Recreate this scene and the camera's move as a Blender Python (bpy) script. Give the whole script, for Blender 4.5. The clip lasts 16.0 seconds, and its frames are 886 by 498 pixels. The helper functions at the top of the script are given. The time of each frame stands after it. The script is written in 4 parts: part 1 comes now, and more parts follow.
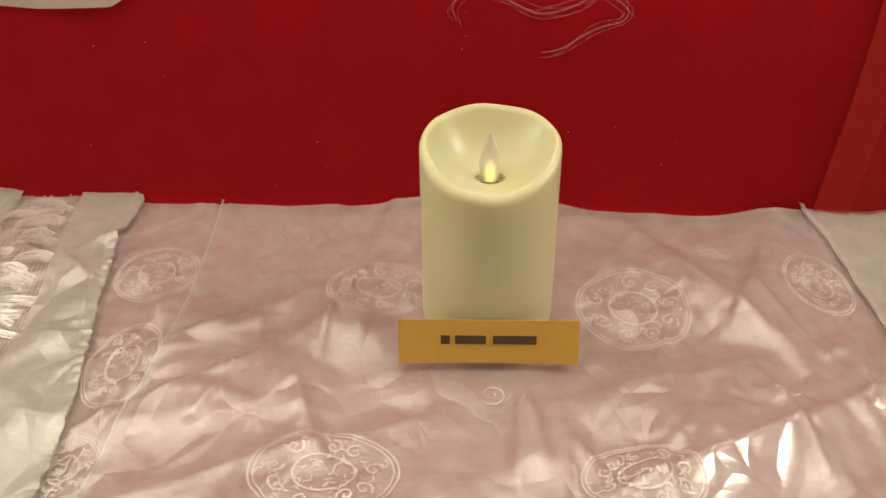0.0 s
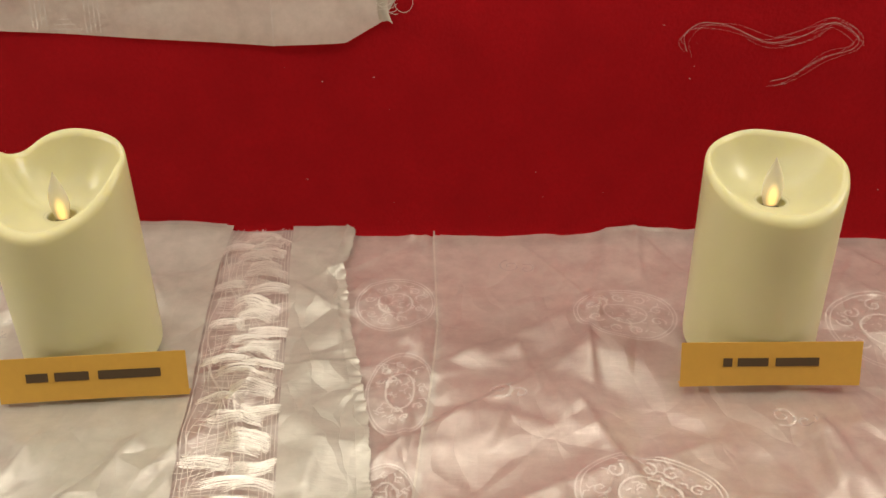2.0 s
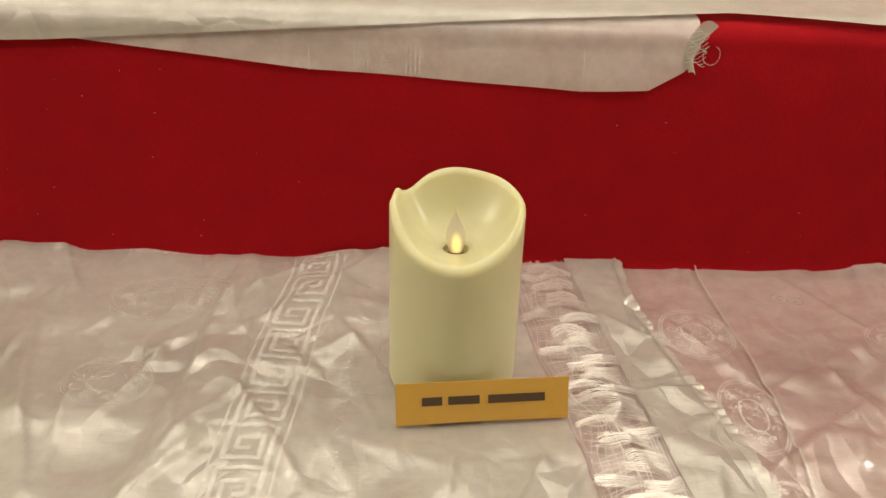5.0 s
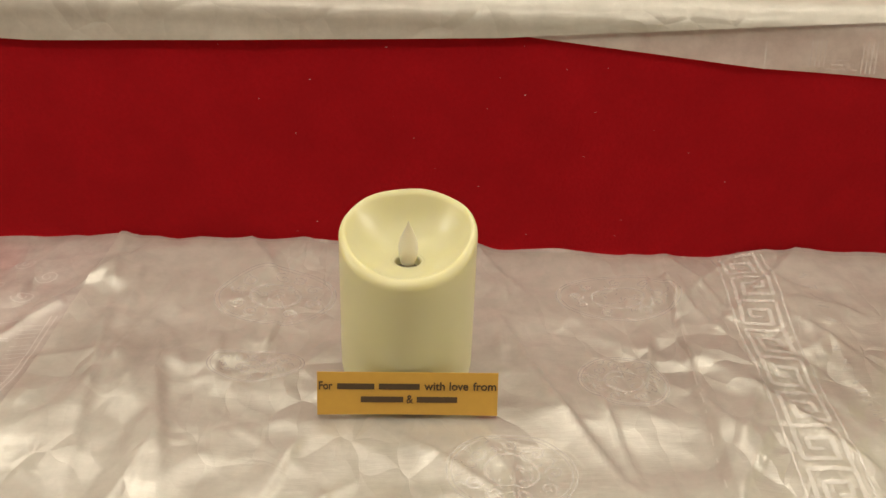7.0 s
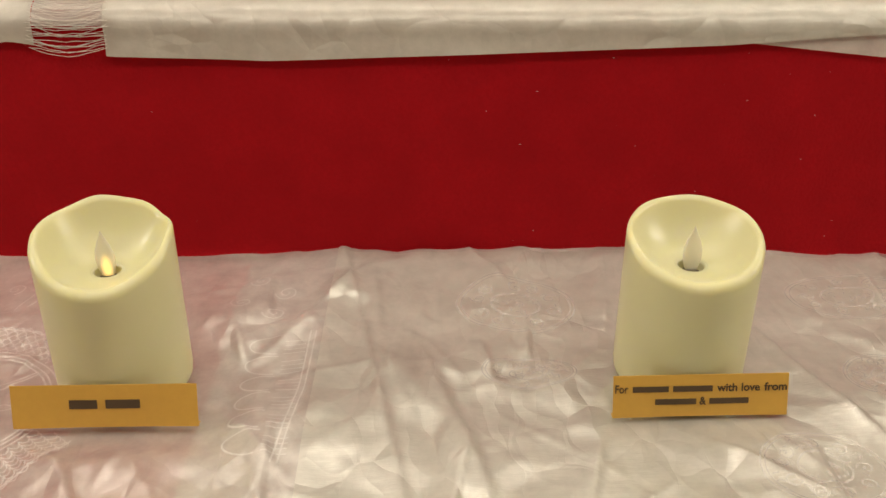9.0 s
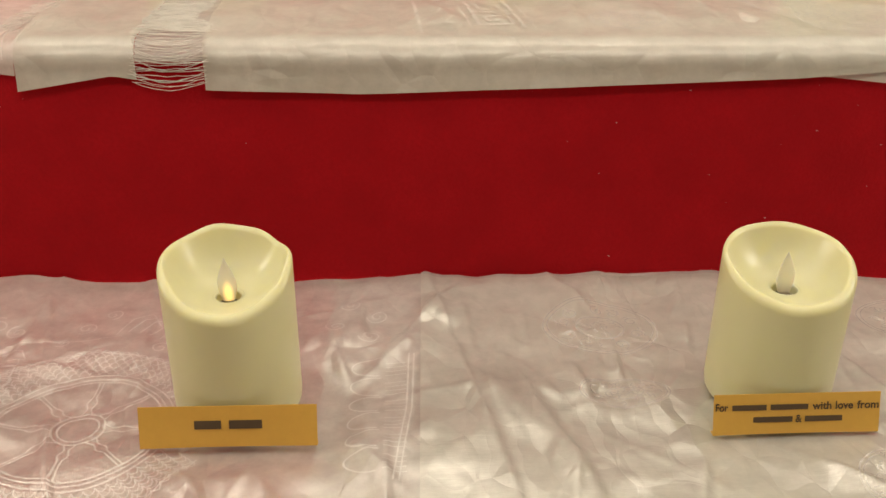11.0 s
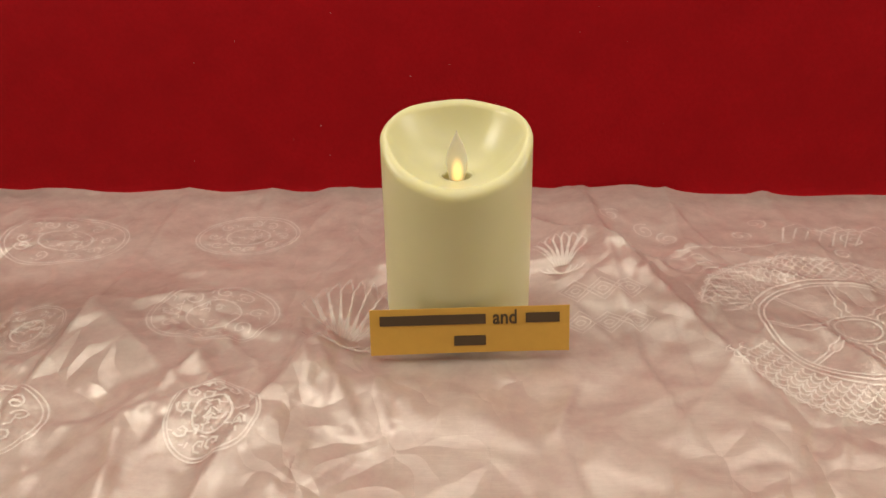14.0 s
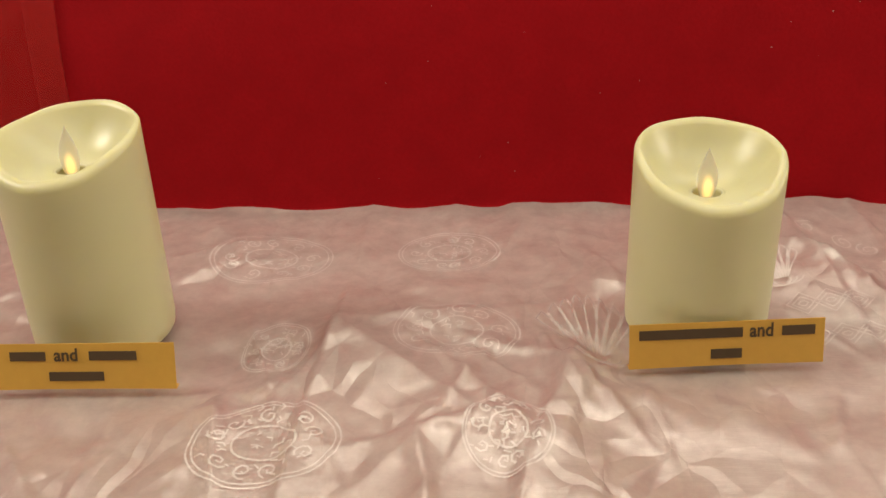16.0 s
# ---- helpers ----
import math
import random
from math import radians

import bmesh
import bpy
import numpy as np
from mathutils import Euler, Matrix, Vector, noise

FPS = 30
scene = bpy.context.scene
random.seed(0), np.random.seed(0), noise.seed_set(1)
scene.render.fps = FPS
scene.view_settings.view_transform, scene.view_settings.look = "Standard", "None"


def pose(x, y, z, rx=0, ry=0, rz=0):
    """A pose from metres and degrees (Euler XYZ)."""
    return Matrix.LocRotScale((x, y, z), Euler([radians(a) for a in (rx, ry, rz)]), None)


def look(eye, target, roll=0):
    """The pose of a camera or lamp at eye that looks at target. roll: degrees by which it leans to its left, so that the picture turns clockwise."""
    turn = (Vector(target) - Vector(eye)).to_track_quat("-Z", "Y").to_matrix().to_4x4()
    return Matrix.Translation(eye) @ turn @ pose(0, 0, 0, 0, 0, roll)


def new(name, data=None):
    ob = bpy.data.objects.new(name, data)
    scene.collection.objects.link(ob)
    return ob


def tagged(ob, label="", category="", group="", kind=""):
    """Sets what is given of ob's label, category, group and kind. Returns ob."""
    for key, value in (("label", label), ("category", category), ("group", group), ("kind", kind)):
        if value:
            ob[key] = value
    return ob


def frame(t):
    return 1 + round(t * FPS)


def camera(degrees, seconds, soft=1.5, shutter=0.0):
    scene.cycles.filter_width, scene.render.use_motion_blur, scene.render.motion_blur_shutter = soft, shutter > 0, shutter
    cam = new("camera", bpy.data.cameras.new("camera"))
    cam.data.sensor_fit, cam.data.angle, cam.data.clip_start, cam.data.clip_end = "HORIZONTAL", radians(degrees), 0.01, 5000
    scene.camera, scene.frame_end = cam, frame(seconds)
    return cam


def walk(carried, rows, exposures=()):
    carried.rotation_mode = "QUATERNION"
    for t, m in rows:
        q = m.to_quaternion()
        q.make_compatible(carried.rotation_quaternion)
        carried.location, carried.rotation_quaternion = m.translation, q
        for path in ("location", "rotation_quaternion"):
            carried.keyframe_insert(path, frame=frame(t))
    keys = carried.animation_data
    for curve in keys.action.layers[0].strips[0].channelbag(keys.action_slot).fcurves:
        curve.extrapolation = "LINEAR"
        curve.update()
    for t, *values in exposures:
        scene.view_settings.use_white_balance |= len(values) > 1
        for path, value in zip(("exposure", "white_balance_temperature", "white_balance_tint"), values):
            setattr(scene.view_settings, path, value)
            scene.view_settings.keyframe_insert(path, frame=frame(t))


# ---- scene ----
cam = camera(52.2, 16.0)
PATH = [
    (0, (0.052, -0.064, 0.32), (-0.028, 1.62, -0.756), -0.5),
    (0.5, (-0.015, -0.063, 0.322), (-0.086, 1.623, -0.751), -0.3),
    (1, (-0.066, -0.066, 0.311), (-0.156, 1.638, -0.732), -0.9),
    (1.5, (-0.086, -0.068, 0.317), (-0.173, 1.643, -0.714), -1.4),
    (2, (-0.102, -0.079, 0.318), (-0.18, 1.652, -0.681), -1.3),
    (2.5, (-0.111, -0.081, 0.324), (-0.173, 1.65, -0.674), -1.1),
    (3, (-0.123, -0.086, 0.325), (-0.168, 1.656, -0.657), -0.6),
    (3.2, (-0.124, -0.086, 0.326), (-0.166, 1.66, -0.65), -0.5),
    (5.3, (-0.387, -0.115, 0.346), (-0.321, 1.646, -0.6), 2.0),
    (5.5, (-0.403, -0.113, 0.348), (-0.344, 1.651, -0.593), 2.0),
    (6, (-0.474, -0.108, 0.355), (-0.411, 1.648, -0.601), 1.9),
    (6.2, (-0.514, -0.108, 0.354), (-0.454, 1.645, -0.607), 1.9),
    (6.5, (-0.577, -0.105, 0.345), (-0.515, 1.653, -0.608), 2.1),
    (7, (-0.673, -0.106, 0.332), (-0.615, 1.652, -0.621), 2.0),
    (7.5, (-0.736, -0.107, 0.341), (-0.675, 1.652, -0.609), 1.8),
    (8, (-0.783, -0.111, 0.339), (-0.715, 1.652, -0.604), 1.3),
    (8.5, (-0.822, -0.106, 0.338), (-0.76, 1.657, -0.603), 0.4),
    (8.7, (-0.832, -0.108, 0.335), (-0.773, 1.656, -0.604), 0.3),
    (10.8, (-0.879, -0.132, 0.33), (-0.814, 1.665, -0.547), 0.2),
    (11, (-0.911, -0.132, 0.345), (-0.836, 1.661, -0.54), 0.3),
    (11.2, (-0.936, -0.13, 0.356), (-0.867, 1.659, -0.536), 0.0),
    (11.5, (-0.965, -0.131, 0.361), (-0.894, 1.66, -0.527), 0.1),
    (12, (-1.007, -0.134, 0.352), (-0.987, 1.656, -0.539), -0.4),
    (12.5, (-1.071, -0.117, 0.309), (-1.128, 1.671, -0.586), -1.3),
    (13, (-1.165, -0.114, 0.284), (-1.219, 1.666, -0.626), -1.0),
    (13.5, (-1.261, -0.107, 0.264), (-1.32, 1.682, -0.628), -0.9),
    (14, (-1.331, -0.107, 0.264), (-1.397, 1.682, -0.627), -1.1),
    (14.5, (-1.387, -0.112, 0.264), (-1.449, 1.681, -0.619), -1.2),
    (15, (-1.424, -0.109, 0.272), (-1.493, 1.685, -0.61), -1.6),
    (15.5, (-1.451, -0.114, 0.279), (-1.529, 1.683, -0.6), -1.9),
    (16, (-1.462, -0.119, 0.277), (-1.554, 1.677, -0.599), -2.2),
]
walk(cam, [(t, look(eye, target, roll)) for t, eye, target, roll in PATH])

from mathutils.geometry import delaunay_2d_cdt

# ---- world and lamps ----
world = bpy.data.worlds.new("world")
scene.world = world
world.use_nodes = True
world.node_tree.nodes["Background"].inputs[0].default_value = (1.0, 0.94, 0.84, 1)
world.node_tree.nodes["Background"].inputs[1].default_value = 0.25


def lamp(name, place, target, size_x, size_y, watts, colour):
    data = bpy.data.lights.new(name, "AREA")
    data.shape, data.size, data.size_y, data.energy, data.color = "RECTANGLE", size_x, size_y, watts, colour
    ob = new(name, data)
    ob.matrix_world = look(place, target)
    return ob


WARM = (1.0, 0.92, 0.79)
lamp("ceiling_lamp_front", (-0.75, -0.55, 1.85), (-0.75, 0.20, 0.0), 2.8, 0.35, 21, WARM)
# two added strip lights, no known fixtures, placed to streak the silk with sheen
lamp("ceiling_lamp_middle", (-0.75, 0.70, 1.88), (-0.75, 0.60, 0.0), 3.4, 0.22, 20, WARM)
lamp("ceiling_lamp_back", (-0.75, 1.50, 1.88), (-0.75, 0.60, 0.0), 3.4, 0.22, 10, WARM)
lamp("ceiling_lamp_west", (-3.5, 0.30, 1.75), (-0.7, 0.35, 0.0), 0.6, 0.6, 35, WARM)
lamp("ceiling_lamp_east", (2.1, 0.30, 1.75), (-0.7, 0.35, 0.0), 0.6, 0.6, 35, WARM)


# ---- materials ----
def material(name):
    m = bpy.data.materials.new(name)
    m.use_nodes = True
    m.node_tree.nodes.clear()
    return m, m.node_tree.nodes, m.node_tree.links


def add(nodes, kind, **values):
    n = nodes.new(kind)
    for key, value in values.items():
        n.inputs[key.replace("_", " ")].default_value = value
    return n


def coords(nodes, links, scale=(1, 1, 1)):
    c, m = nodes.new("ShaderNodeTexCoord"), nodes.new("ShaderNodeMapping")
    m.inputs["Scale"].default_value = scale
    links.new(c.outputs["Object"], m.inputs["Vector"])
    return m.outputs["Vector"]


def ramp(nodes, links, source, stops):
    r = nodes.new("ShaderNodeValToRGB")
    while len(r.color_ramp.elements) < len(stops):
        r.color_ramp.elements.new(0.5)
    for e, (at, value) in zip(r.color_ramp.elements, stops):
        e.position = at
        e.color = (*value, 1) if isinstance(value, tuple) else (value, value, value, 1)
    links.new(source, r.inputs["Fac"])
    return r.outputs["Color"]


def silk(name, colour, cover, rough=0.34, crinkle=0.5, gloss=0.45, specular=0.7):
    """Sheer woven silk: threads that cover part of the surface, gaps that let the ground show."""
    m, n, k = material(name)
    at = coords(n, k)
    fine = add(n, "ShaderNodeTexNoise", Scale=55.0, Detail=5.0, Roughness=0.65)
    broad = add(n, "ShaderNodeTexNoise", Scale=9.0, Detail=3.0)
    weft = add(n, "ShaderNodeTexNoise", Scale=1.0, Detail=3.0)
    k.new(at, fine.inputs["Vector"]), k.new(at, broad.inputs["Vector"])
    k.new(coords(n, k, (90, 420, 200)), weft.inputs["Vector"])
    # thin pulled creases, mostly along the length of the scarf, broken off by a mask
    ridge = add(n, "ShaderNodeTexNoise", Scale=1.0, Detail=2.5, Roughness=0.5)
    ridge.noise_type = "RIDGED_MULTIFRACTAL"
    k.new(coords(n, k, (24, 9, 15)), ridge.inputs["Vector"])
    mask = add(n, "ShaderNodeTexNoise", Scale=11.0, Detail=2.0)
    k.new(at, mask.inputs["Vector"])
    some = n.new("ShaderNodeMath")
    some.operation = "MULTIPLY"
    k.new(ridge.outputs["Fac"], some.inputs[0])
    k.new(ramp(n, k, mask.outputs["Fac"], [(0.40, 0.15), (0.62, 1.0)]), some.inputs[1])
    # small flat facets of crumpled cloth
    warped = n.new("ShaderNodeMix")
    warped.data_type = "VECTOR"
    warped.inputs["Factor"].default_value = 0.06
    k.new(coords(n, k, (1.0, 0.6, 1.0)), warped.inputs["A"]), k.new(broad.outputs["Color"], warped.inputs["B"])
    facet = n.new("ShaderNodeTexVoronoi")
    facet.feature = "DISTANCE_TO_EDGE"
    facet.inputs["Scale"].default_value = 38.0
    k.new(warped.outputs["Result"], facet.inputs["Vector"])
    b1 = add(n, "ShaderNodeBump", Strength=0.85 * crinkle, Distance=0.0032)
    b2 = add(n, "ShaderNodeBump", Strength=0.6 * crinkle, Distance=0.0085)
    b3 = add(n, "ShaderNodeBump", Strength=0.16, Distance=0.0012)
    k.new(some.outputs["Value"], b1.inputs["Height"])
    patch = n.new("ShaderNodeMath")
    patch.operation = "MULTIPLY"
    k.new(facet.outputs["Distance"], patch.inputs[0])
    k.new(ramp(n, k, broad.outputs["Fac"], [(0.38, 0.10), (0.58, 1.0)]), patch.inputs[1])
    k.new(patch.outputs["Value"], b2.inputs["Height"]), k.new(b1.outputs["Normal"], b2.inputs["Normal"])
    k.new(weft.outputs["Fac"], b3.inputs["Height"]), k.new(b2.outputs["Normal"], b3.inputs["Normal"])
    p = add(n, "ShaderNodeBsdfPrincipled", Roughness=rough, Metallic=gloss)
    p.inputs["Specular IOR Level"].default_value = specular
    tone = n.new("ShaderNodeMix")
    tone.data_type = "RGBA"
    tone.inputs["A"].default_value = (*[c * 0.88 for c in colour], 1)
    tone.inputs["B"].default_value = (*colour, 1)
    k.new(fine.outputs["Fac"], tone.inputs["Factor"])
    k.new(tone.outputs["Result"], p.inputs["Base Color"])
    k.new(b3.outputs["Normal"], p.inputs["Normal"])
    clear = n.new("ShaderNodeBsdfTransparent")
    mix = n.new("ShaderNodeMixShader")
    amount = n.new("ShaderNodeMapRange")
    amount.inputs["From Min"].default_value, amount.inputs["From Max"].default_value = 0.3, 0.7
    amount.inputs["To Min"].default_value, amount.inputs["To Max"].default_value = cover - 0.06, min(1.0, cover + 0.06)
    k.new(fine.outputs["Fac"], amount.inputs["Value"])
    k.new(amount.outputs["Result"], mix.inputs["Fac"])
    k.new(clear.outputs["BSDF"], mix.inputs[1]), k.new(p.outputs["BSDF"], mix.inputs[2])
    out = n.new("ShaderNodeOutputMaterial")
    k.new(mix.outputs["Shader"], out.inputs["Surface"])
    return m


def plain(name, colour, rough=0.6, grain=60.0, vary=0.12, bump=0.1, depth=0.001, specular=0.5, subsurface=0.0, radius=(0.01, 0.006, 0.003), scale=(1, 1, 1)):
    m, n, k = material(name)
    at = coords(n, k, scale)
    fine = add(n, "ShaderNodeTexNoise", Scale=grain, Detail=5.0, Roughness=0.6)
    broad = add(n, "ShaderNodeTexNoise", Scale=grain / 12, Detail=3.0)
    k.new(at, fine.inputs["Vector"]), k.new(at, broad.inputs["Vector"])
    both = n.new("ShaderNodeMath")
    both.operation = "MULTIPLY"
    k.new(fine.outputs["Fac"], both.inputs[0]), k.new(broad.outputs["Fac"], both.inputs[1])
    tone = ramp(n, k, both.outputs["Value"], [(0.05, tuple(c * (1 - vary) for c in colour)), (0.5, tuple(min(1, c * (1 + vary)) for c in colour))])
    p = add(n, "ShaderNodeBsdfPrincipled", Roughness=rough)
    p.inputs["Specular IOR Level"].default_value = specular
    if subsurface:
        p.inputs["Subsurface Weight"].default_value = subsurface
        p.inputs["Subsurface Radius"].default_value = radius
        p.inputs["Subsurface Scale"].default_value = 1.0
    b = add(n, "ShaderNodeBump", Strength=bump, Distance=depth)
    k.new(fine.outputs["Fac"], b.inputs["Height"])
    k.new(tone, p.inputs["Base Color"]), k.new(b.outputs["Normal"], p.inputs["Normal"])
    out = n.new("ShaderNodeOutputMaterial")
    k.new(p.outputs["BSDF"], out.inputs["Surface"])
    return m


IVORY = (0.80, 0.765, 0.69)
SILK_ONE = silk("silk_single_layer", IVORY, 0.54, rough=0.275, crinkle=1.05, gloss=0.35)
SILK_WHITE = silk("silk_dense", (0.655, 0.63, 0.55), 0.74, rough=0.275, crinkle=1.1, gloss=0.32)
SILK_UPPER = silk("silk_upper", (0.61, 0.585, 0.50), 0.80, rough=0.34, crinkle=0.55, gloss=0.16)
SILK_FLAP = silk("silk_flap", (0.90, 0.86, 0.77), 0.56, rough=0.34, crinkle=0.4, gloss=0.10)
MOTIF = silk("silk_brocade", (0.94, 0.91, 0.85), 0.54, rough=0.45, gloss=0.15)
MOTIF_SOFT = silk("silk_brocade_soft", (0.92, 0.88, 0.82), 0.36, rough=0.45, gloss=0.15)
FLOSS = silk("silk_floss", (0.90, 0.88, 0.80), 0.66, rough=0.29, crinkle=0.0, gloss=0.55)
THREAD = silk("loose_thread", (0.90, 0.87, 0.78), 0.62, rough=0.35, gloss=0.22)
FIBRE = silk("fine_fibre", (0.90, 0.85, 0.78), 0.45, rough=0.4, gloss=0.1)
GAUZE = silk("red_gauze", (0.55, 0.025, 0.022), 0.50, rough=0.7, gloss=0.0, specular=0.12)
RED = plain("red_cotton_cloth", (0.335, 0.005, 0.009), rough=0.85, grain=380.0, vary=0.14, bump=0.35, depth=0.0012, specular=0.08)
KEY = silk("silk_key_band", (0.92, 0.89, 0.82), 0.44, rough=0.4, gloss=0.2)
red_fuzz = RED.node_tree.nodes["Principled BSDF"].inputs
red_fuzz["Sheen Weight"].default_value, red_fuzz["Sheen Roughness"].default_value = 0.10, 0.45
red_fuzz["Sheen Tint"].default_value = (0.9, 0.25, 0.22, 1)
WAX = plain("ivory_wax", (0.60, 0.573, 0.325), rough=0.33, grain=35.0, vary=0.03, bump=0.05, depth=0.002, subsurface=0.6, radius=(0.012, 0.011, 0.006))
GOLD = plain("gold_card", (0.60, 0.345, 0.055), rough=0.5, grain=240.0, vary=0.06, bump=0.05)
INK = plain("dark_ink", (0.075, 0.045, 0.018), rough=0.7)
HOLE_SHADE = plain("hole_shade", (0.16, 0.13, 0.07), rough=0.6)
WALL = plain("painted_wall", (0.62, 0.56, 0.46), rough=0.8, grain=20.0, vary=0.05)
FLOOR = plain("floor_boards", (0.22, 0.15, 0.09), rough=0.6, grain=20.0, vary=0.2)


def flame_material(name, lit):
    """Frosted plastic blade; the glow of a lit one's small amber foot lamp is painted-in emission."""
    m, n, k = material(name)
    p = add(n, "ShaderNodeBsdfPrincipled", Roughness=0.28)
    p.inputs["Base Color"].default_value = (0.80, 0.75, 0.62, 1)
    p.inputs["Subsurface Weight"].default_value = 0.4
    p.inputs["Subsurface Radius"].default_value = (0.004, 0.003, 0.002)
    if lit:
        c = n.new("ShaderNodeTexCoord")
        off = n.new("ShaderNodeVectorMath")
        off.operation, off.inputs[1].default_value = "SUBTRACT", (0.52, 0.5, 0.17)
        size = n.new("ShaderNodeVectorMath")
        size.operation, size.inputs[1].default_value = "MULTIPLY", (2.6, 0.3, 2.5)
        far = n.new("ShaderNodeVectorMath")
        far.operation = "LENGTH"
        k.new(c.outputs["Generated"], off.inputs[0]), k.new(off.outputs["Vector"], size.inputs[0]), k.new(size.outputs["Vector"], far.inputs[0])
        fall = n.new("ShaderNodeMapRange")
        fall.interpolation_type = "SMOOTHERSTEP"
        fall.inputs["From Min"].default_value, fall.inputs["From Max"].default_value = 0.15, 1.0
        fall.inputs["To Min"].default_value, fall.inputs["To Max"].default_value = 1.5, 0.0
        k.new(far.outputs["Value"], fall.inputs["Value"])
        p.inputs["Emission Color"].default_value = (1.0, 0.58, 0.14, 1)
        k.new(fall.outputs["Result"], p.inputs["Emission Strength"])
    clear = n.new("ShaderNodeBsdfTransparent")
    mix = n.new("ShaderNodeMixShader")
    mix.inputs["Fac"].default_value = 0.55
    k.new(clear.outputs["BSDF"], mix.inputs[1]), k.new(p.outputs["BSDF"], mix.inputs[2])
    out = n.new("ShaderNodeOutputMaterial")
    k.new(mix.outputs["Shader"], out.inputs["Surface"])
    return m


FLAME_LIT, FLAME_OFF = flame_material("flame_plastic_lit", True), flame_material("flame_plastic", False)


# ---- helpers of this scene ----
def part(name, bm, mat, parent=None, label="", smooth=True):
    me = bpy.data.meshes.new(name)
    bm.to_mesh(me)
    bm.free()
    me.materials.append(mat)
    if smooth:
        me.shade_smooth()
    ob = new(name, me)
    ob.parent = parent
    if label:
        tagged(ob, label)
    return ob


def grid_part(name, xs, vs, place, mat, parent=None, label=""):
    """A sheet of len(xs) by len(vs) points; place(x, v) takes and gives arrays."""
    gx, gv = np.meshgrid(xs, vs, indexing="ij")
    pts = np.stack(place(gx.ravel(), gv.ravel()), -1)
    a, b = len(xs), len(vs)
    i = (np.arange(a - 1)[:, None] * b + np.arange(b - 1)[None]).ravel()
    faces = np.stack([i, i + b, i + b + 1, i + 1], -1)
    me = bpy.data.meshes.new(name)
    me.from_pydata(pts.tolist(), [], faces.tolist())
    me.materials.append(mat)
    me.shade_smooth()
    ob = new(name, me)
    ob.parent = parent
    if label:
        tagged(ob, label)
    return ob


def box(bm, x0, x1, y0, y1, z0, z1):
    m = Matrix.Translation(((x0 + x1) / 2, (y0 + y1) / 2, (z0 + z1) / 2)) @ Matrix.Diagonal((x1 - x0, y1 - y0, z1 - z0, 1))
    bmesh.ops.create_cube(bm, size=1, matrix=m)


def smooth_step(a, b, v):
    u = np.clip((v - a) / (b - a), 0, 1)
    return u * u * (3 - 2 * u)


# ---- the setting: a stepped altar in a plain room ----
STEP = 0.183          # height of the upper tread over the lower one
CORNER = 0.016        # rounding of its front edge


def back(x):
    """The foot of the riser; the step runs at a slight angle to the row of candles."""
    return 0.500 - 0.0205 * x


LEAN = 0.014          # how far the riser leans back, most of it near the top


def slope(f):
    return LEAN * (0.35 * f + 0.65 * f ** 4)


def setting():
    for name, b in (("floor", (-4.2, 2.8, -3.0, 2.2, -0.95, -0.90)), ("ceiling", (-4.2, 2.8, -3.0, 2.2, 1.95, 2.0))):
        bm = bmesh.new()
        box(bm, *b)
        tagged(part(name, bm, FLOOR if name == "floor" else WALL, smooth=False), "plain painted ceiling" if name == "ceiling" else "brown floor", name, kind="structure")
    for name, b in (("wall_north", (-4.2, 2.8, 2.2, 2.3, -0.95, 2.0)), ("wall_south", (-4.2, 2.8, -3.1, -3.0, -0.95, 2.0)), ("wall_west", (-4.3, -4.2, -3.1, 2.3, -0.95, 2.0)), ("wall_east", (2.8, 2.9, -3.1, 2.3, -0.95, 2.0))):
        bm = bmesh.new()
        box(bm, *b)
        tagged(part(name, bm, WALL, smooth=False), "plain painted room wall", "wall", kind="structure")


setting()


def step_cloth():
    """The red cloth that covers the steps: front drop, lower tread, riser, upper tread, next riser."""
    prof = [(0.06, -0.60), (0.06, -0.033), (0.063, -0.019), (0.075, -0.011)]
    xs = np.linspace(-2.4, 1.0, 120)
    def place(x, v):
        i = v.astype(int)
        y, z = np.zeros_like(x), np.zeros_like(x)
        b = back(x)
        front = b + LEAN
        rows = []
        for p in prof:
            rows.append((np.full_like(x, p[0]), np.full_like(x, p[1])))
        for f in (0.25, 0.5, 0.75):
            rows.append((0.075 + f * (b - 0.010 - 0.075), np.full_like(x, -0.011)))
        rows.append((b - 0.008, np.full_like(x, -0.011)))
        rows.append((b - 0.002, np.full_like(x, -0.007)))
        rows.append((b, np.full_like(x, 0.002)))
        wave = 0.0012 * np.sin(x * 9 + 1) + 0.0008 * np.sin(x * 23)
        for f in np.linspace(0.05, 1, 14):
            z1 = STEP - CORNER
            rows.append((b + slope(f) + wave * np.sin(f * 3.0), np.full_like(x, z1 * f)))
        for a in np.linspace(0.15, 1, 7) * math.pi / 2:
            rows.append((front + CORNER * (1 - math.cos(a)), np.full_like(x, STEP - CORNER + CORNER * math.sin(a))))
        rows.append((front + 0.1, np.full_like(x, STEP)))
        rows.append((front + 0.44, np.full_like(x, STEP)))
        rows.append((front + 0.445, np.full_like(x, STEP + 0.17)))
        rows.append((front + 0.9, np.full_like(x, STEP + 0.175)))
        for j, (ry, rz) in enumerate(rows):
            m = i == j
            y[m], z[m] = ry[m], rz[m]
        place.count = len(rows)
        return x, y, z
    place(np.zeros(1), np.zeros(1))
    ob = grid_part("altar_step", xs, np.arange(place.count), place, RED)
    tagged(ob, "stepped altar covered in plain red cotton cloth", "altar step", kind="structure")


step_cloth()


